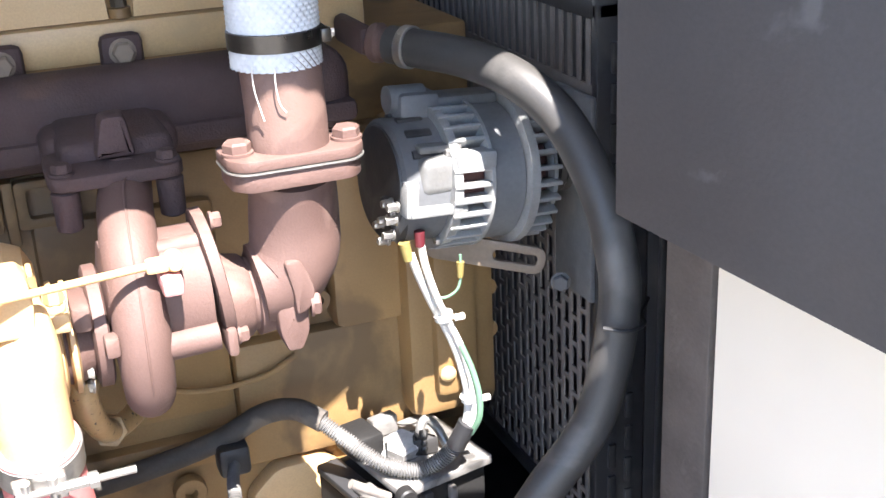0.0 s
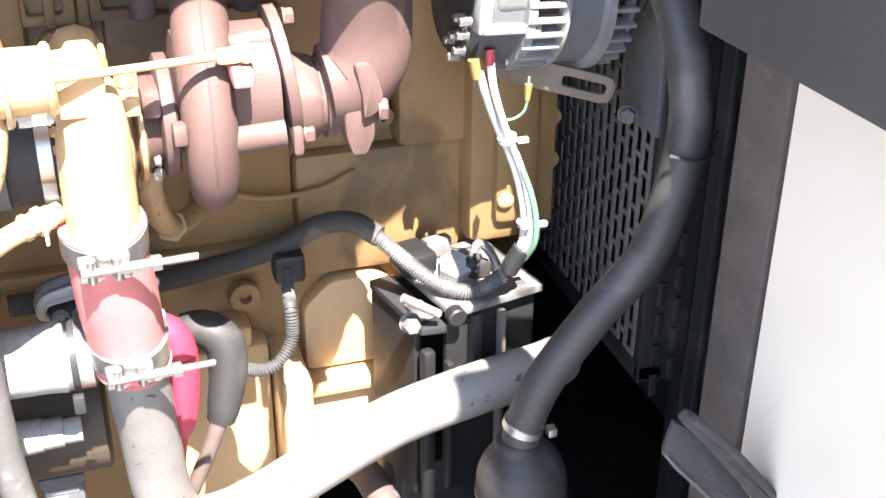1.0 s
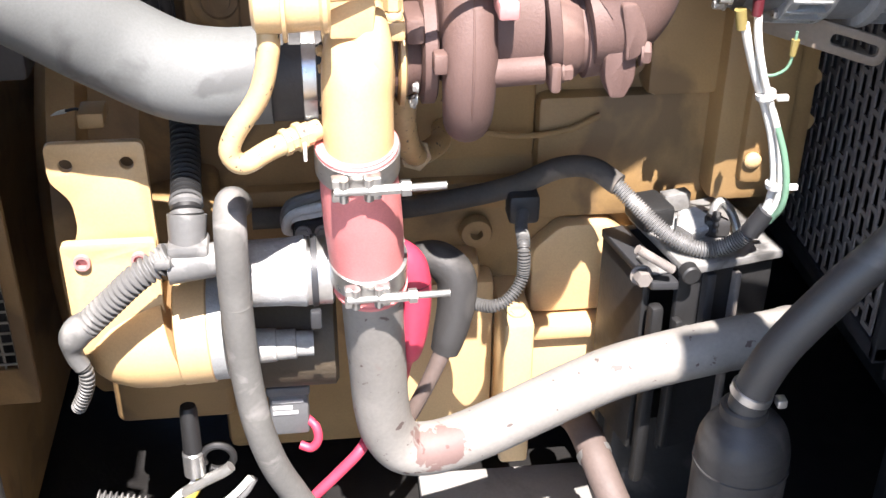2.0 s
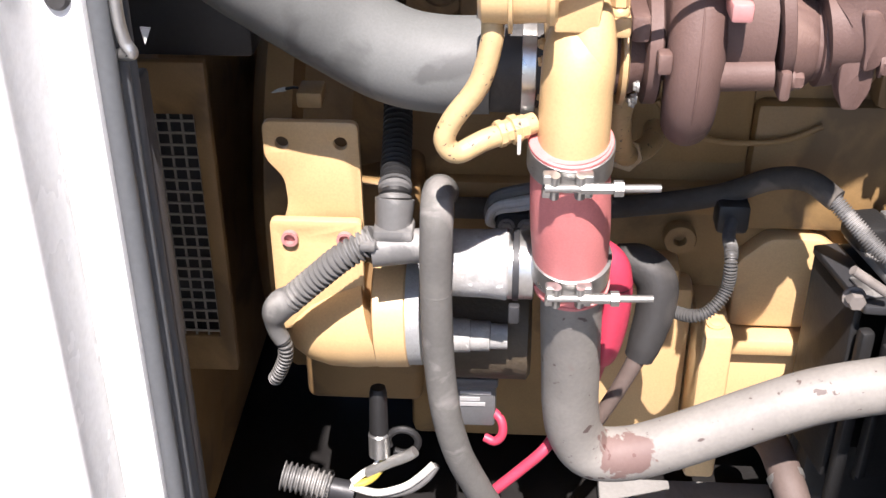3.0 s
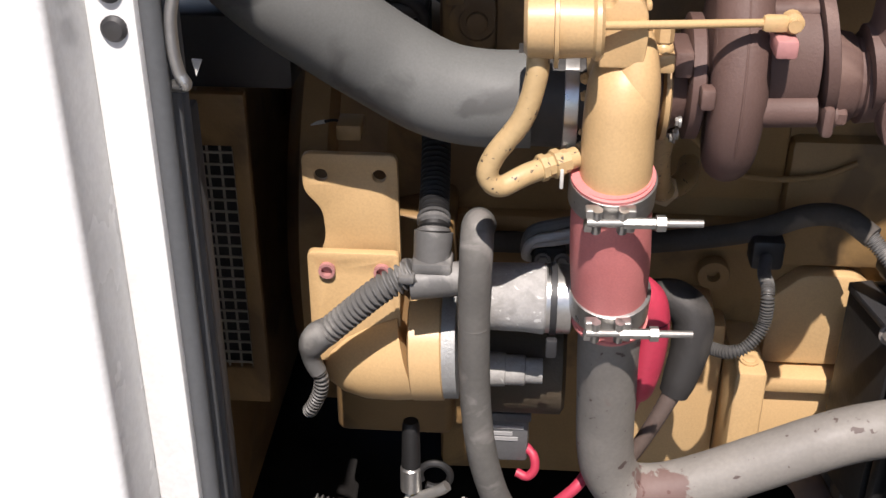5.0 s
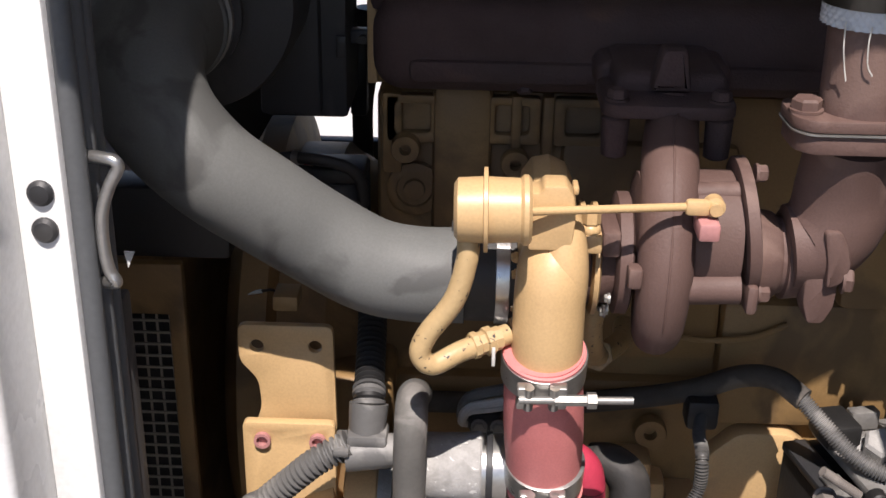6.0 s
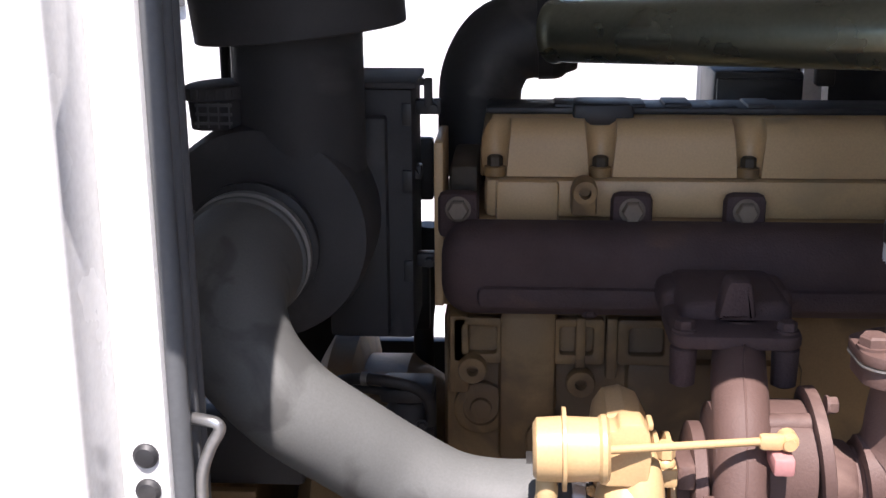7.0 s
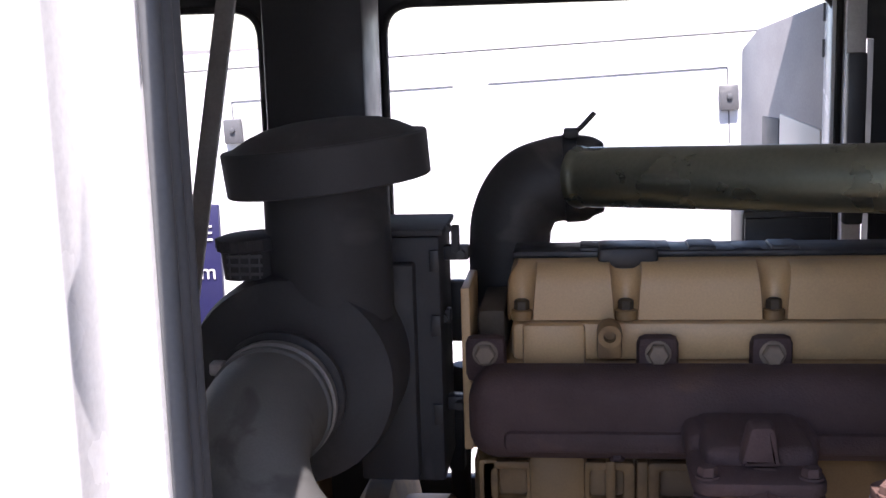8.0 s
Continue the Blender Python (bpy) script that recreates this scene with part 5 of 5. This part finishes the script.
loom = thing("wiring_loom", (0.4, 1.28, 0.95), "ribbed grey conduit of the alternator wiring loom", "conduit")
part("conduit", tube([(0.512, 1.199, 0.986), (0.500, 1.208, 0.958), (0.478, 1.216, 0.940), (0.455, 1.222, 0.937), (0.425, 1.24, 0.947), (0.395, 1.262, 0.972), (0.370, 1.28, 0.995)], 0.0085, 18, rings=(0.0032, 0.0022)), CONDUIT, loom, smooth=50)
part("end_sleeve", tube([(0.517, 1.195, 0.997), (0.505, 1.204, 0.966)], 0.0108, 16, straight=True), BLACK_PLASTIC, loom)
part("taped_trunk", tube([(0.376, 1.276, 0.992), (0.350, 1.30, 1.002), (0.318, 1.325, 0.990), (0.27, 1.34, 0.962), (0.20, 1.35, 0.942), (0.10, 1.352, 0.930), (-0.03, 1.35, 0.93)], 0.0125, 18), DUSTY_TAPE, loom, "black taped loom trunk")
part("branch_block", box(0.262, 0.298, 1.312, 1.345, 0.925, 0.962, 0.006), BLACK_PLASTIC, loom)
part("branch", tube([(0.279, 1.318, 0.940), (0.268, 1.270, 0.948), (0.2569, 1.196, 0.972), (0.2551, 1.184, 0.939), (0.2406, 1.175, 0.918), (0.222, 1.176, 0.908), (0.200, 1.20, 0.900), (0.185, 1.225, 0.895)], 0.0062, 16, rings=(0.0032, 0.0020)), DARK_CONDUIT, loom, smooth=50)
loop_ = tube([(0.19, 1.36, 1.065), (0.22, 1.358, 1.032), (0.27, 1.356, 1.018), (0.33, 1.355, 1.022), (0.37, 1.355, 1.04)], 0.0035, 10)
solo("thin_pipe", loop_, SHADED_YELLOW, "thin yellow pipe curving along the engine block", "pipe")

# ---- starter motor ----
starter = thing("starter_motor", (-0.05, 1.2, 0.80), "starter motor with yellow nose housing and grey solenoid", "starter motor")
b_ = lathe([(0, 0.011), (0.005, 0.021), (0.017, 0.0325), (0.038, 0.043), (0.067, 0.050), (0.093, 0.053)], (-0.187, 1.145, 0.896), (1, 0, 0.27), 48)
part("nose_housing", b_, YELLOW, starter, "rounded yellow nose housing")
part("mounting_ring", lathe([(0, 0.052), (0.002, 0.0563), (0.0315, 0.0563), (0.0335, 0.0535)], (-0.0973, 1.145, 0.9235), (1, 0, 0.05), 48), YELLOW, starter)
part("end_ring", lathe([(0, 0.0555), (0.0134, 0.0555)], (-0.0644, 1.145, 0.9265), (1, 0, 0.04), 44), ALU, starter)
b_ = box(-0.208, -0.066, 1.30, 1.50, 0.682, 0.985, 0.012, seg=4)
part("starter_boss", b_, SHADED_YELLOW, starter, "yellow casting behind the starter nose, shade put into its paint")
part("solenoid", lathe([(0, 0.033), (0.06, 0.034), (0.078, 0.036), (0.080, 0.0345)], (-0.046, 1.155, 0.978), (1, 0, 0), 32), DUSTY_ALU, starter, "dusty grey solenoid cylinder")
part("solenoid_end", lathe([(0, 0.0345), (0.028, 0.0345), (0.03, 0.030)], (0.030, 1.155, 0.978), (1, 0, 0), 32), STEEL, starter)
b_ = lathe([(0, 0.0352), (0.0005, 0.0362), (0.006, 0.0362), (0.0065, 0.0352)], (0.038, 1.155, 0.978), (1, 0, 0), 32)
box(0.035, 0.046, 1.113, 1.122, 0.935, 0.955, 0.002, b_)
part("strap", b_, BLACK_PLASTIC, starter, "black cable strap")
part("motor_body", lathe([(0, 0.060), (0.10, 0.060), (0.104, 0.054)], (-0.045, 1.215, 0.865), (1, 0, 0), 36), DARK_CAST, starter)
part("terminal_tube", lathe([(0, 0.019), (0.042, 0.017), (0.043, 0.0155), (0.062, 0.0155), (0.063, 0.013), (0.08, 0.013)], (-0.046, 1.145, 0.897), (1, 0, 0), 24), DUSTY_ALU, starter)

for ob in starter.children:
    if ob.name.split(".")[0] in ("solenoid", "solenoid_end", "strap"):
        ob.data.transform(Matrix.Translation((0.004, 0.164, 1.594)) @ Matrix.Scale(0.95, 4) @ Matrix.Translation((-0.004, -0.164, -1.594)))

brk = thing("lifting_bracket", (-0.15, 1.11, 0.95), "yellow steel bracket plate with bolt holes", "bracket")
o_ = round_outline([(-0.195, 1.145), (-0.108, 1.145), (-0.106, 1.03), (-0.186, 1.03), (-0.176, 1.06), (-0.178, 1.088), (-0.195, 1.108)], 0.008)
part("upper_plate", plate(o_, [ring2(-0.178, 1.1235, 0.0062), ring2(-0.1245, 1.1240, 0.0062)], 0.008, front(1.125), 0.0012), YELLOW, brk)
o_ = round_outline([(-0.192, 1.052), (-0.106, 1.052), (-0.106, 0.93), (-0.192, 0.93)], 0.006)
part("lower_plate", plate(o_, [ring2(-0.1735, 1.0345, 0.0064), ring2(-0.122, 1.0345, 0.0064)], 0.010, front(1.111), 0.0012), YELLOW, brk)
for x_ in (-0.1735, -0.122):
    part("ferrule", lathe([(0, 0.0078), (0.006, 0.0078), (0.006, 0.0052), (-0.006, 0.0050)], (x_, 1.102, 1.0345), (0, -1, 0), 20), FADED_RED, brk, "reddish ring in the bolt hole")
    part("hole_plug", lathe([(0, 0.0048), (0.002, 0.0045)], (x_, 1.106, 1.0325), (0, -1, 0.3), 16), WIRE_WHITE, brk)
part("lug", box(-0.165, -0.142, 1.135, 1.165, 1.150, 1.165, 0.002), SHADED_YELLOW, brk)
part("tie_strap", tube([(-0.160, 1.155, 1.158), (-0.170, 1.163, 1.158), (-0.181, 1.166, 1.155)], 0.0014, 8), DEEP_BLACK, brk)
part("tie_end", tube([(-0.180, 1.1660, 1.1550, 0.0020), (-0.187, 1.167, 1.1530, 0.0018), (-0.194, 1.168, 1.1500, 0.0006)], seg=10), WIRE_WHITE, brk, "small pale sliver on an added strap")
BACK = Matrix.Translation((-0.075, 0.16, 1.605)) @ Matrix.Scale(1.025, 4) @ Matrix.Translation((0.075, -0.16, -1.605))
for ob in brk.children_recursive:
    ob.data.transform(BACK)

bell = thing("flywheel_housing", (-0.15, 1.5, 0.5), "yellow flywheel housing, its paint browned for shade", "engine housing")
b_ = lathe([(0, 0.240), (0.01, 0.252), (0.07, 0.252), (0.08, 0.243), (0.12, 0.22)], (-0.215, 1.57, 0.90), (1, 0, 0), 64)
part("bell", b_, SHADED_YELLOW, bell)
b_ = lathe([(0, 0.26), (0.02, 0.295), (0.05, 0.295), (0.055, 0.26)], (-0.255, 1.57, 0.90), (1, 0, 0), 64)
part("rim", b_, SHADED_YELLOW, bell)

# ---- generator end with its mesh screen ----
gen = thing("generator", (-0.6, 1.5, 0.5), "yellow generator frame with wire mesh air screen, paint browned for shade", "generator")
part("frame_body", box(-1.3, -0.335, 1.235, 1.95, 0.52, 1.13, 0.01), SHADED_YELLOW, gen)
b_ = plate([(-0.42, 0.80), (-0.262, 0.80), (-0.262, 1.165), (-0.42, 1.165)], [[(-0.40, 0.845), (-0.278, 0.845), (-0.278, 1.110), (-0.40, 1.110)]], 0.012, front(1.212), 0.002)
part("screen_frame", b_, SHADED_YELLOW, gen)
b_ = bmesh.new()
for k in range(10):
    x_ = -0.278 - 0.0132 * k
    box(x_ - 0.0011, x_ + 0.0011, 1.2035, 1.2055, 0.845, 1.110, 0, b_)
for k in range(20):
    z_ = 0.852 + 0.0132 * k
    box(-0.40, -0.278, 1.201, 1.203, z_ - 0.0011, z_ + 0.0011, 0, b_)
part("mesh_screen", b_, GALV, gen, "square wire mesh")
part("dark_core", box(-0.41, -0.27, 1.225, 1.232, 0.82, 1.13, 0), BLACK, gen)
box_bm = box(-0.40, -0.215, 1.21, 1.26, 1.166, 1.24, 0.006)
part("junction_cover", box_bm, BLACK, gen)

# ---- loom and hoses at the starter ----
tee = thing("conduit_tee", (-0.1, 1.06, 1.03), "grey plastic conduit tee with ribbed branches", "conduit")
part("riser", tube([(-0.0700, 1.070, 1.084), (-0.0700, 1.078, 1.097), (-0.0715, 1.104, 1.104), (-0.0730, 1.135, 1.112), (-0.0745, 1.165, 1.124), (-0.077, 1.20, 1.140), (-0.080, 1.26, 1.172)], 0.0118, 20, rings=(0.0066, 0.0042)), DEEP_BLACK, tee, "ribbed conduit blackened where it lies in shade", smooth=50)
part("riser_collar", tube([(-0.0699, 1.072, 1.087), (-0.0700, 1.078, 1.097), (-0.0705, 1.086, 1.1005)], 0.0130, 20, rings=(0.0066, 0.0042)), CONDUIT, tee, smooth=50)
b_ = tube([(-0.045, 1.062, 1.053), (-0.090, 1.056, 1.050)], 0.0155, 20, straight=True)
tube([(-0.072, 1.062, 1.052, 0.0150), (-0.070, 1.070, 1.086, 0.0172), (-0.0695, 1.0735, 1.0935, 0.0176)], seg=20, bm=b_, straight=True)
box(-0.088, -0.052, 1.048, 1.078, 1.062, 1.074, 0.004, b_)
box(-0.099, -0.084, 1.038, 1.074, 1.058, 1.066, 0.003, b_)
part("tee_body", b_, CONDUIT, tee)
part("branch", tube([(-0.086, 1.055, 1.0627), (-0.1144, 1.0505, 1.0461), (-0.1379, 1.0505, 1.0245), (-0.1623, 1.0505, 1.001), (-0.1672, 1.0505, 0.9971)], 0.0112, 20, rings=(0.0056, 0.0036)), CONDUIT, tee, smooth=50)
part("elbow", tube([(-0.1643, 1.0505, 0.9991, 0.0135), (-0.1741, 1.0505, 0.9922, 0.0142), (-0.18, 1.0505, 0.9825, 0.013), (-0.1819, 1.0505, 0.9717, 0.0092), (-0.18, 1.0505, 0.9619, 0.0084), (-0.176, 1.0505, 0.9531, 0.0082)], seg=18), CONDUIT, tee)
part("tail", tube([(-0.177, 1.0505, 0.957), (-0.1741, 1.052, 0.9443), (-0.176, 1.055, 0.9286), (-0.1819, 1.060, 0.912), (-0.1865, 1.063, 0.902), (-0.190, 1.068, 0.894)], 0.0060, 16, rings=(0.0048, 0.0028)), DARK_CONDUIT, tee, smooth=50)

grey = tube([(-0.031, 1.160, 1.054), (-0.031, 1.112, 1.082), (-0.031, 1.084, 1.095), (-0.031, 1.065, 1.097), (-0.031, 1.054, 1.088), (-0.0315, 1.052, 1.067), (-0.0325, 1.056, 1.03), (-0.032, 1.062, 0.97), (-0.030, 1.07, 0.91), (-0.024, 1.075, 0.85), (-0.012, 1.085, 0.79), (0.008, 1.10, 0.73), (0.03, 1.12, 0.66), (0.05, 1.15, 0.505)], 0.0148, 24)
for ob in tee.children:
    ob.data.transform(Matrix.Translation((0.004, 0.164, 1.594)) @ Matrix.Scale(1.022, 4) @ Matrix.Translation((-0.004, -0.164, -1.594)))

drain = thing("drain_hose", (0.04, 1.15, 0.5), "upright grey stained drain hose bent back at its top", "hose")
part("hose", grey, GREY_RUBBER, drain)
part("joint_ring", lathe([(-0.0012, 0.0147), (-0.0004, 0.0151), (0.0006, 0.0151), (0.0014, 0.0147)], (-0.0324, 1.0583, 1.008), (0.02, -0.1, 1), 28), GREY_RUBBER, drain)

boot = thing("battery_cable", (0.14, 1.13, 0.85), "bright red rubber boot on a battery cable", "cable")
part("boot", tube([(0.105, 1.13, 1.004, 0.016), (0.118, 1.128, 1.006, 0.018), (0.130, 1.126, 0.994, 0.019), (0.1345, 1.122, 0.968, 0.0180), (0.133, 1.12, 0.930, 0.0168), (0.130, 1.122, 0.898, 0.0130), (0.1285, 1.145, 0.870, 0.0080), (0.125, 1.185, 0.80, 0.0062)], seg=24), RED, boot)
part("boot_band", lathe([(0, 0.0175), (0.001, 0.0196), (0.006, 0.0196), (0.007, 0.0175)], (0.1325, 1.1245, 0.977), (0.12, -0.1, 1), 28), DEEP_RED, boot, "dark red band")
part("clip", box(0.116, 0.126, 1.118, 1.128, 1.020, 1.030, 0.002), WIRE_WHITE, boot)
boot2 = thing("oil_pipe_boot", (0.18, 1.19, 0.85), "black rubber elbow boot with thin grey pipe", "boot")
part("boot", tube([(0.146, 1.215, 0.950, 0.0165), (0.168, 1.205, 0.952, 0.0195), (0.186, 1.198, 0.934, 0.0215), (0.186, 1.19, 0.903, 0.0205), (0.178, 1.182, 0.870, 0.0180), (0.173, 1.18, 0.852, 0.0155)], seg=24), RUBBER, boot2)
part("pipe", tube([(0.175, 1.18, 0.862, 0.0105), (0.164, 1.172, 0.84, 0.0092), (0.148, 1.168, 0.805, 0.0085), (0.13, 1.165, 0.77, 0.0085)], seg=16), BROWN_HOSE, boot2)

relay = thing("relay_box", (0.0, 1.2, 0.72), "grey plastic relay box with faded unreadable print", "relay")
part("case", box(-0.020, 0.024, 1.196, 1.225, 0.735, 0.795, 0.005), GREY_BOX, relay)
part("cap", box(-0.022, 0.026, 1.193, 1.227, 0.792, 0.804, 0.003), GREY_BOX, relay)
for z_, w_ in ((0.782, 0.034), (0.773, 0.022), (0.766, 0.028)):
    part("print_bar", box(-0.016, -0.016 + w_, 1.1945, 1.1962, z_, z_ + 0.0045, 0), PRINT, relay)
part("wire", tube([(0.020, 1.205, 0.752), (0.030, 1.196, 0.746), (0.032, 1.19, 0.732), (0.024, 1.188, 0.722), (0.012, 1.192, 0.724)], 0.0052, 12), RED, relay, "bright red wire loop")

harness = thing("white_wires", (0.03, 1.12, 1.05), "bundle of white and grey wires behind the red coupling", "cable")
for k, (mt, dz, dy) in enumerate(((CONDUIT, 0.016, 0.0), (WIRE_WHITE, 0.006, -0.004), (WIRE_WHITE, -0.002, 0.0), (WIRE_WHITE, 0.001, 0.008))):
    part("wire", tube([(0.075, 1.12 + dy, 1.060 + dz), (0.04, 1.11 + dy, 1.058 + dz), (0.018, 1.112 + dy, 1.052 + dz * 0.8), (0.012, 1.12 + dy, 1.035 + dz * 0.4), (0.02, 1.14, 1.02)], 0.0042 if k else 0.0055, 10), mt, harness)
part("terminal", box(0.018, 0.05, 1.115, 1.14, 1.022, 1.046, 0.006), BLACK_PLASTIC, harness)
for k in range(2):
    part("nut", bolt((0.028 + 0.018 * k, 1.112, 1.034), (0, -1, 0.2), 0.006, 0.006, 1.3), DULL_STEEL, harness)

for ob in harness.children:
    ob.data.transform(Matrix.Translation((0.004, 0.164, 1.606)) @ Matrix.Scale(1.075, 4) @ Matrix.Translation((-0.004, -0.164, -1.594)))

lower = thing("sensor_lead", (-0.1, 1.15, 0.7), "sensor plug and pale wires below the starter", "cable")
part("plug", lathe([(0, 0.0105), (0.001, 0.0118), (0.028, 0.0118), (0.030, 0.0100)], (-0.102, 1.15, 0.729), (0, 0.1, 1), 20), STEEL, lower, "bright sensor plug")
part("boot", lathe([(0, 0.0105), (0.050, 0.0095), (0.056, 0.008)], (-0.102, 1.153, 0.760), (0, 0.1, 1), 16), DEEP_BLACK, lower)
part("clip_ring", tube([(-0.076 + 0.0165 * math.cos(a), 1.152, 0.748 + 0.0165 * math.sin(a)) for a in np.linspace(-2.2, 3.6, 14)], 0.0042, 10), DEEP_BLACK, lower, "black ring clip")
part("lug", tube([(-0.116, 1.146, 0.706), (-0.094, 1.144, 0.722), (-0.070, 1.14, 0.738), (-0.062, 1.14, 0.745)], 0.0062, 12), DULL_STEEL, lower)
for k, (mt, pts_) in enumerate(((WIRE_WHITE, ((-0.102, 1.15, 0.732), (-0.106, 1.147, 0.716), (-0.120, 1.145, 0.706), (-0.132, 1.14, 0.697))), (WIRE_YELLOW, ((-0.098, 1.149, 0.731), (-0.101, 1.145, 0.714), (-0.112, 1.142, 0.700), (-0.130, 1.138, 0.693))),
                                (WIRE_WHITE, ((-0.134, 1.138, 0.692), (-0.105, 1.132, 0.690), (-0.076, 1.13, 0.701), (-0.058, 1.13, 0.716), (-0.042, 1.135, 0.731))), (CONDUIT, ((-0.130, 1.142, 0.688), (-0.098, 1.136, 0.685), (-0.070, 1.132, 0.695), (-0.050, 1.132, 0.712), (-0.038, 1.138, 0.728))))):
    part("wire", tube(pts_, 0.0042, 10), mt, lower)
part("conduit", tube([(-0.212, 1.15, 0.694), (-0.18, 1.148, 0.687), (-0.158, 1.146, 0.682)], 0.015, 20, rings=(0.0056, 0.004)), CONDUIT, lower, smooth=50)
part("sleeve", tube([(-0.164, 1.146, 0.683), (-0.130, 1.142, 0.679)], 0.0125, 16, straight=True), BLACK_PLASTIC, lower)
red_lead = tube([(0.092, 1.160, 0.768), (0.077, 1.14, 0.754), (0.051, 1.135, 0.727), (0.025, 1.13, 0.702), (-0.012, 1.12, 0.665)], 0.0062, 14)
solo("red_lead", red_lead, RED, "red battery lead below the relay", "cable")

# ---- door latch rod and loose seal ----
GRIP = [(-0.2180, 0.846, 1.4030), (-0.2050, 0.840, 1.4040), (-0.1980, 0.838, 1.4030), (-0.1965, 0.838, 1.3980), (-0.2030, 0.838, 1.3860), (-0.2090, 0.838, 1.3680), (-0.2100, 0.838, 1.3460), (-0.2080, 0.838, 1.3300), (-0.2045, 0.838, 1.3220), (-0.2150, 0.846, 1.3180)]
handle = thing("grab_handle", (-0.2175, 0.846, 1.318), "bent bright steel grab handle inside the door jamb", "handle")
part("grip", tube(GRIP, 0.0040, 16), STEEL, handle)
part("tag", plate([(-0.2165, 1.317), (-0.2095, 1.3165), (-0.2145, 1.305)], [], 0.002, front(0.897)), WHITE, handle, "small white corner tag")
lip = thing("loose_seal", (0.50, 0.80, 0.86), "curled end of a loose black rubber door seal", "door seal")
part("strip", plate(round_outline([(0.491, 1.055), (0.497, 1.062), (0.504, 1.058), (0.533, 1.028), (0.561, 0.998), (0.641, 0.898), (0.613, 0.899), (0.556, 0.975), (0.513, 1.030)], 0.003), [], 0.012, front(0.800), 0.002), DARK_SEAL, lip)
part("bead", tube([(0.500, 0.790, 1.057), (0.531, 0.788, 1.027), (0.558, 0.788, 0.996), (0.637, 0.788, 0.898)], 0.0035, 10), DARK_SEAL, lip)
part("flap", plate(round_outline([(0.492, 1.047), (0.485, 1.018), (0.548, 0.942), (0.571, 0.916), (0.600, 0.910), (0.556, 0.976), (0.513, 1.031)], 0.003), [], 0.006, front(0.808), 0.001), DARK_SEAL, lip, "torn dark rubber flap")
part("torn_edge", tube([(0.4855, 0.802, 1.018), (0.500, 0.801, 0.9985), (0.520, 0.8015, 0.9755), (0.548, 0.802, 0.942)], 0.0018, 8, rings=(0.004, 0.0006)), CONDUIT, lip, "pale torn edge")

side_hose = thing("fuel_hose", (-0.12, 1.75, 0.5), "black fuel hose rising behind the engine", "hose")
part("hose", tube([(-0.125, 1.74, 0.505), (-0.128, 1.72, 0.90), (-0.135, 1.70, 1.14), (-0.128, 1.68, 1.22), (-0.124, 1.68, 1.28)], 0.014, 16), RUBBER, side_hose)
part("hose_end", tube([(-0.1245, 1.68, 1.27), (-0.122, 1.68, 1.31)], 0.018, 16, straight=True), BLACK_PLASTIC, side_hose)
ecu = thing("control_box", (0.28, 1.66, 1.0), "black control box behind the engine", "control box")
part("case", box(0.229, 0.338, 1.63, 1.74, 1.0, 1.520, 0.006), BLACK, ecu)
part("lid", box(0.232, 0.335, 1.622, 1.629, 1.02, 1.512, 0.002), BLACK, ecu)
solo("drip_tray", box(0.16, 0.385, 1.13, 1.36, 0.501, 0.520, 0.004), SUN_PATCH_PALE, "added pale plate standing in for sunlit patches of skid floor", "tray")

fuel = thing("fuel_filter", (-0.128, 1.40, 0.5), "black spin-on fuel filter with hoses beside the engine", "fuel filter")
part("canister", lathe([(0, 0.018), (0.004, 0.026), (0.095, 0.027), (0.100, 0.024), (0.108, 0.024)], (-0.128, 1.40, 1.135), (0, 0, 1), 28), CLEANER, fuel)
part("head", box(-0.160, -0.100, 1.375, 1.43, 1.2435, 1.262, 0.006), BLACK, fuel)
part("hose", tube([(-0.215, 1.39, 1.262), (-0.185, 1.375, 1.274), (-0.150, 1.365, 1.276), (-0.118, 1.365, 1.268), (-0.104, 1.37, 1.250), (-0.103, 1.38, 1.22)], 0.0065, 14), RUBBER, fuel)
part("hose", tube([(-0.215, 1.40, 1.250), (-0.180, 1.385, 1.258), (-0.150, 1.38, 1.256)], 0.005, 12), RUBBER, fuel)
part("hose_clip", lathe([(0, 0.0068), (0.0005, 0.0078), (0.007, 0.0078), (0.0075, 0.0068)], (-0.178, 1.372, 1.2755), (1, -0.2, 0.05), 16), STEEL, fuel)
part("label_band", box(-0.196, -0.168, 1.384, 1.3875, 1.2625, 1.2665, 0.0008), WIRE_WHITE, fuel, "pale label on the hose")
part("label_end", box(-0.1675, -0.158, 1.384, 1.3875, 1.2625, 1.2665, 0.0008), RED, fuel, "red label end")
part("bracket", box(-0.130, -0.100, 1.43, 1.436, 0.95, 1.255, 0.003), BLACK, fuel)
part("bolt", bolt((-0.112, 1.372, 1.222), (0, -1, 0), 0.005, 0.006, 1.3), BLACK, fuel)
for ob in fuel.children:
    ob.data.transform(Matrix.Translation((0, 0, -0.060)))
part("wall_bracket", box(-0.135, -0.113, 1.60, 1.62, 1.362, 1.440, 0.004), BLACK, side_hose)
part("wall_bracket", box(-0.140, -0.119, 1.60, 1.62, 1.19, 1.292, 0.004), BLACK, side_hose)
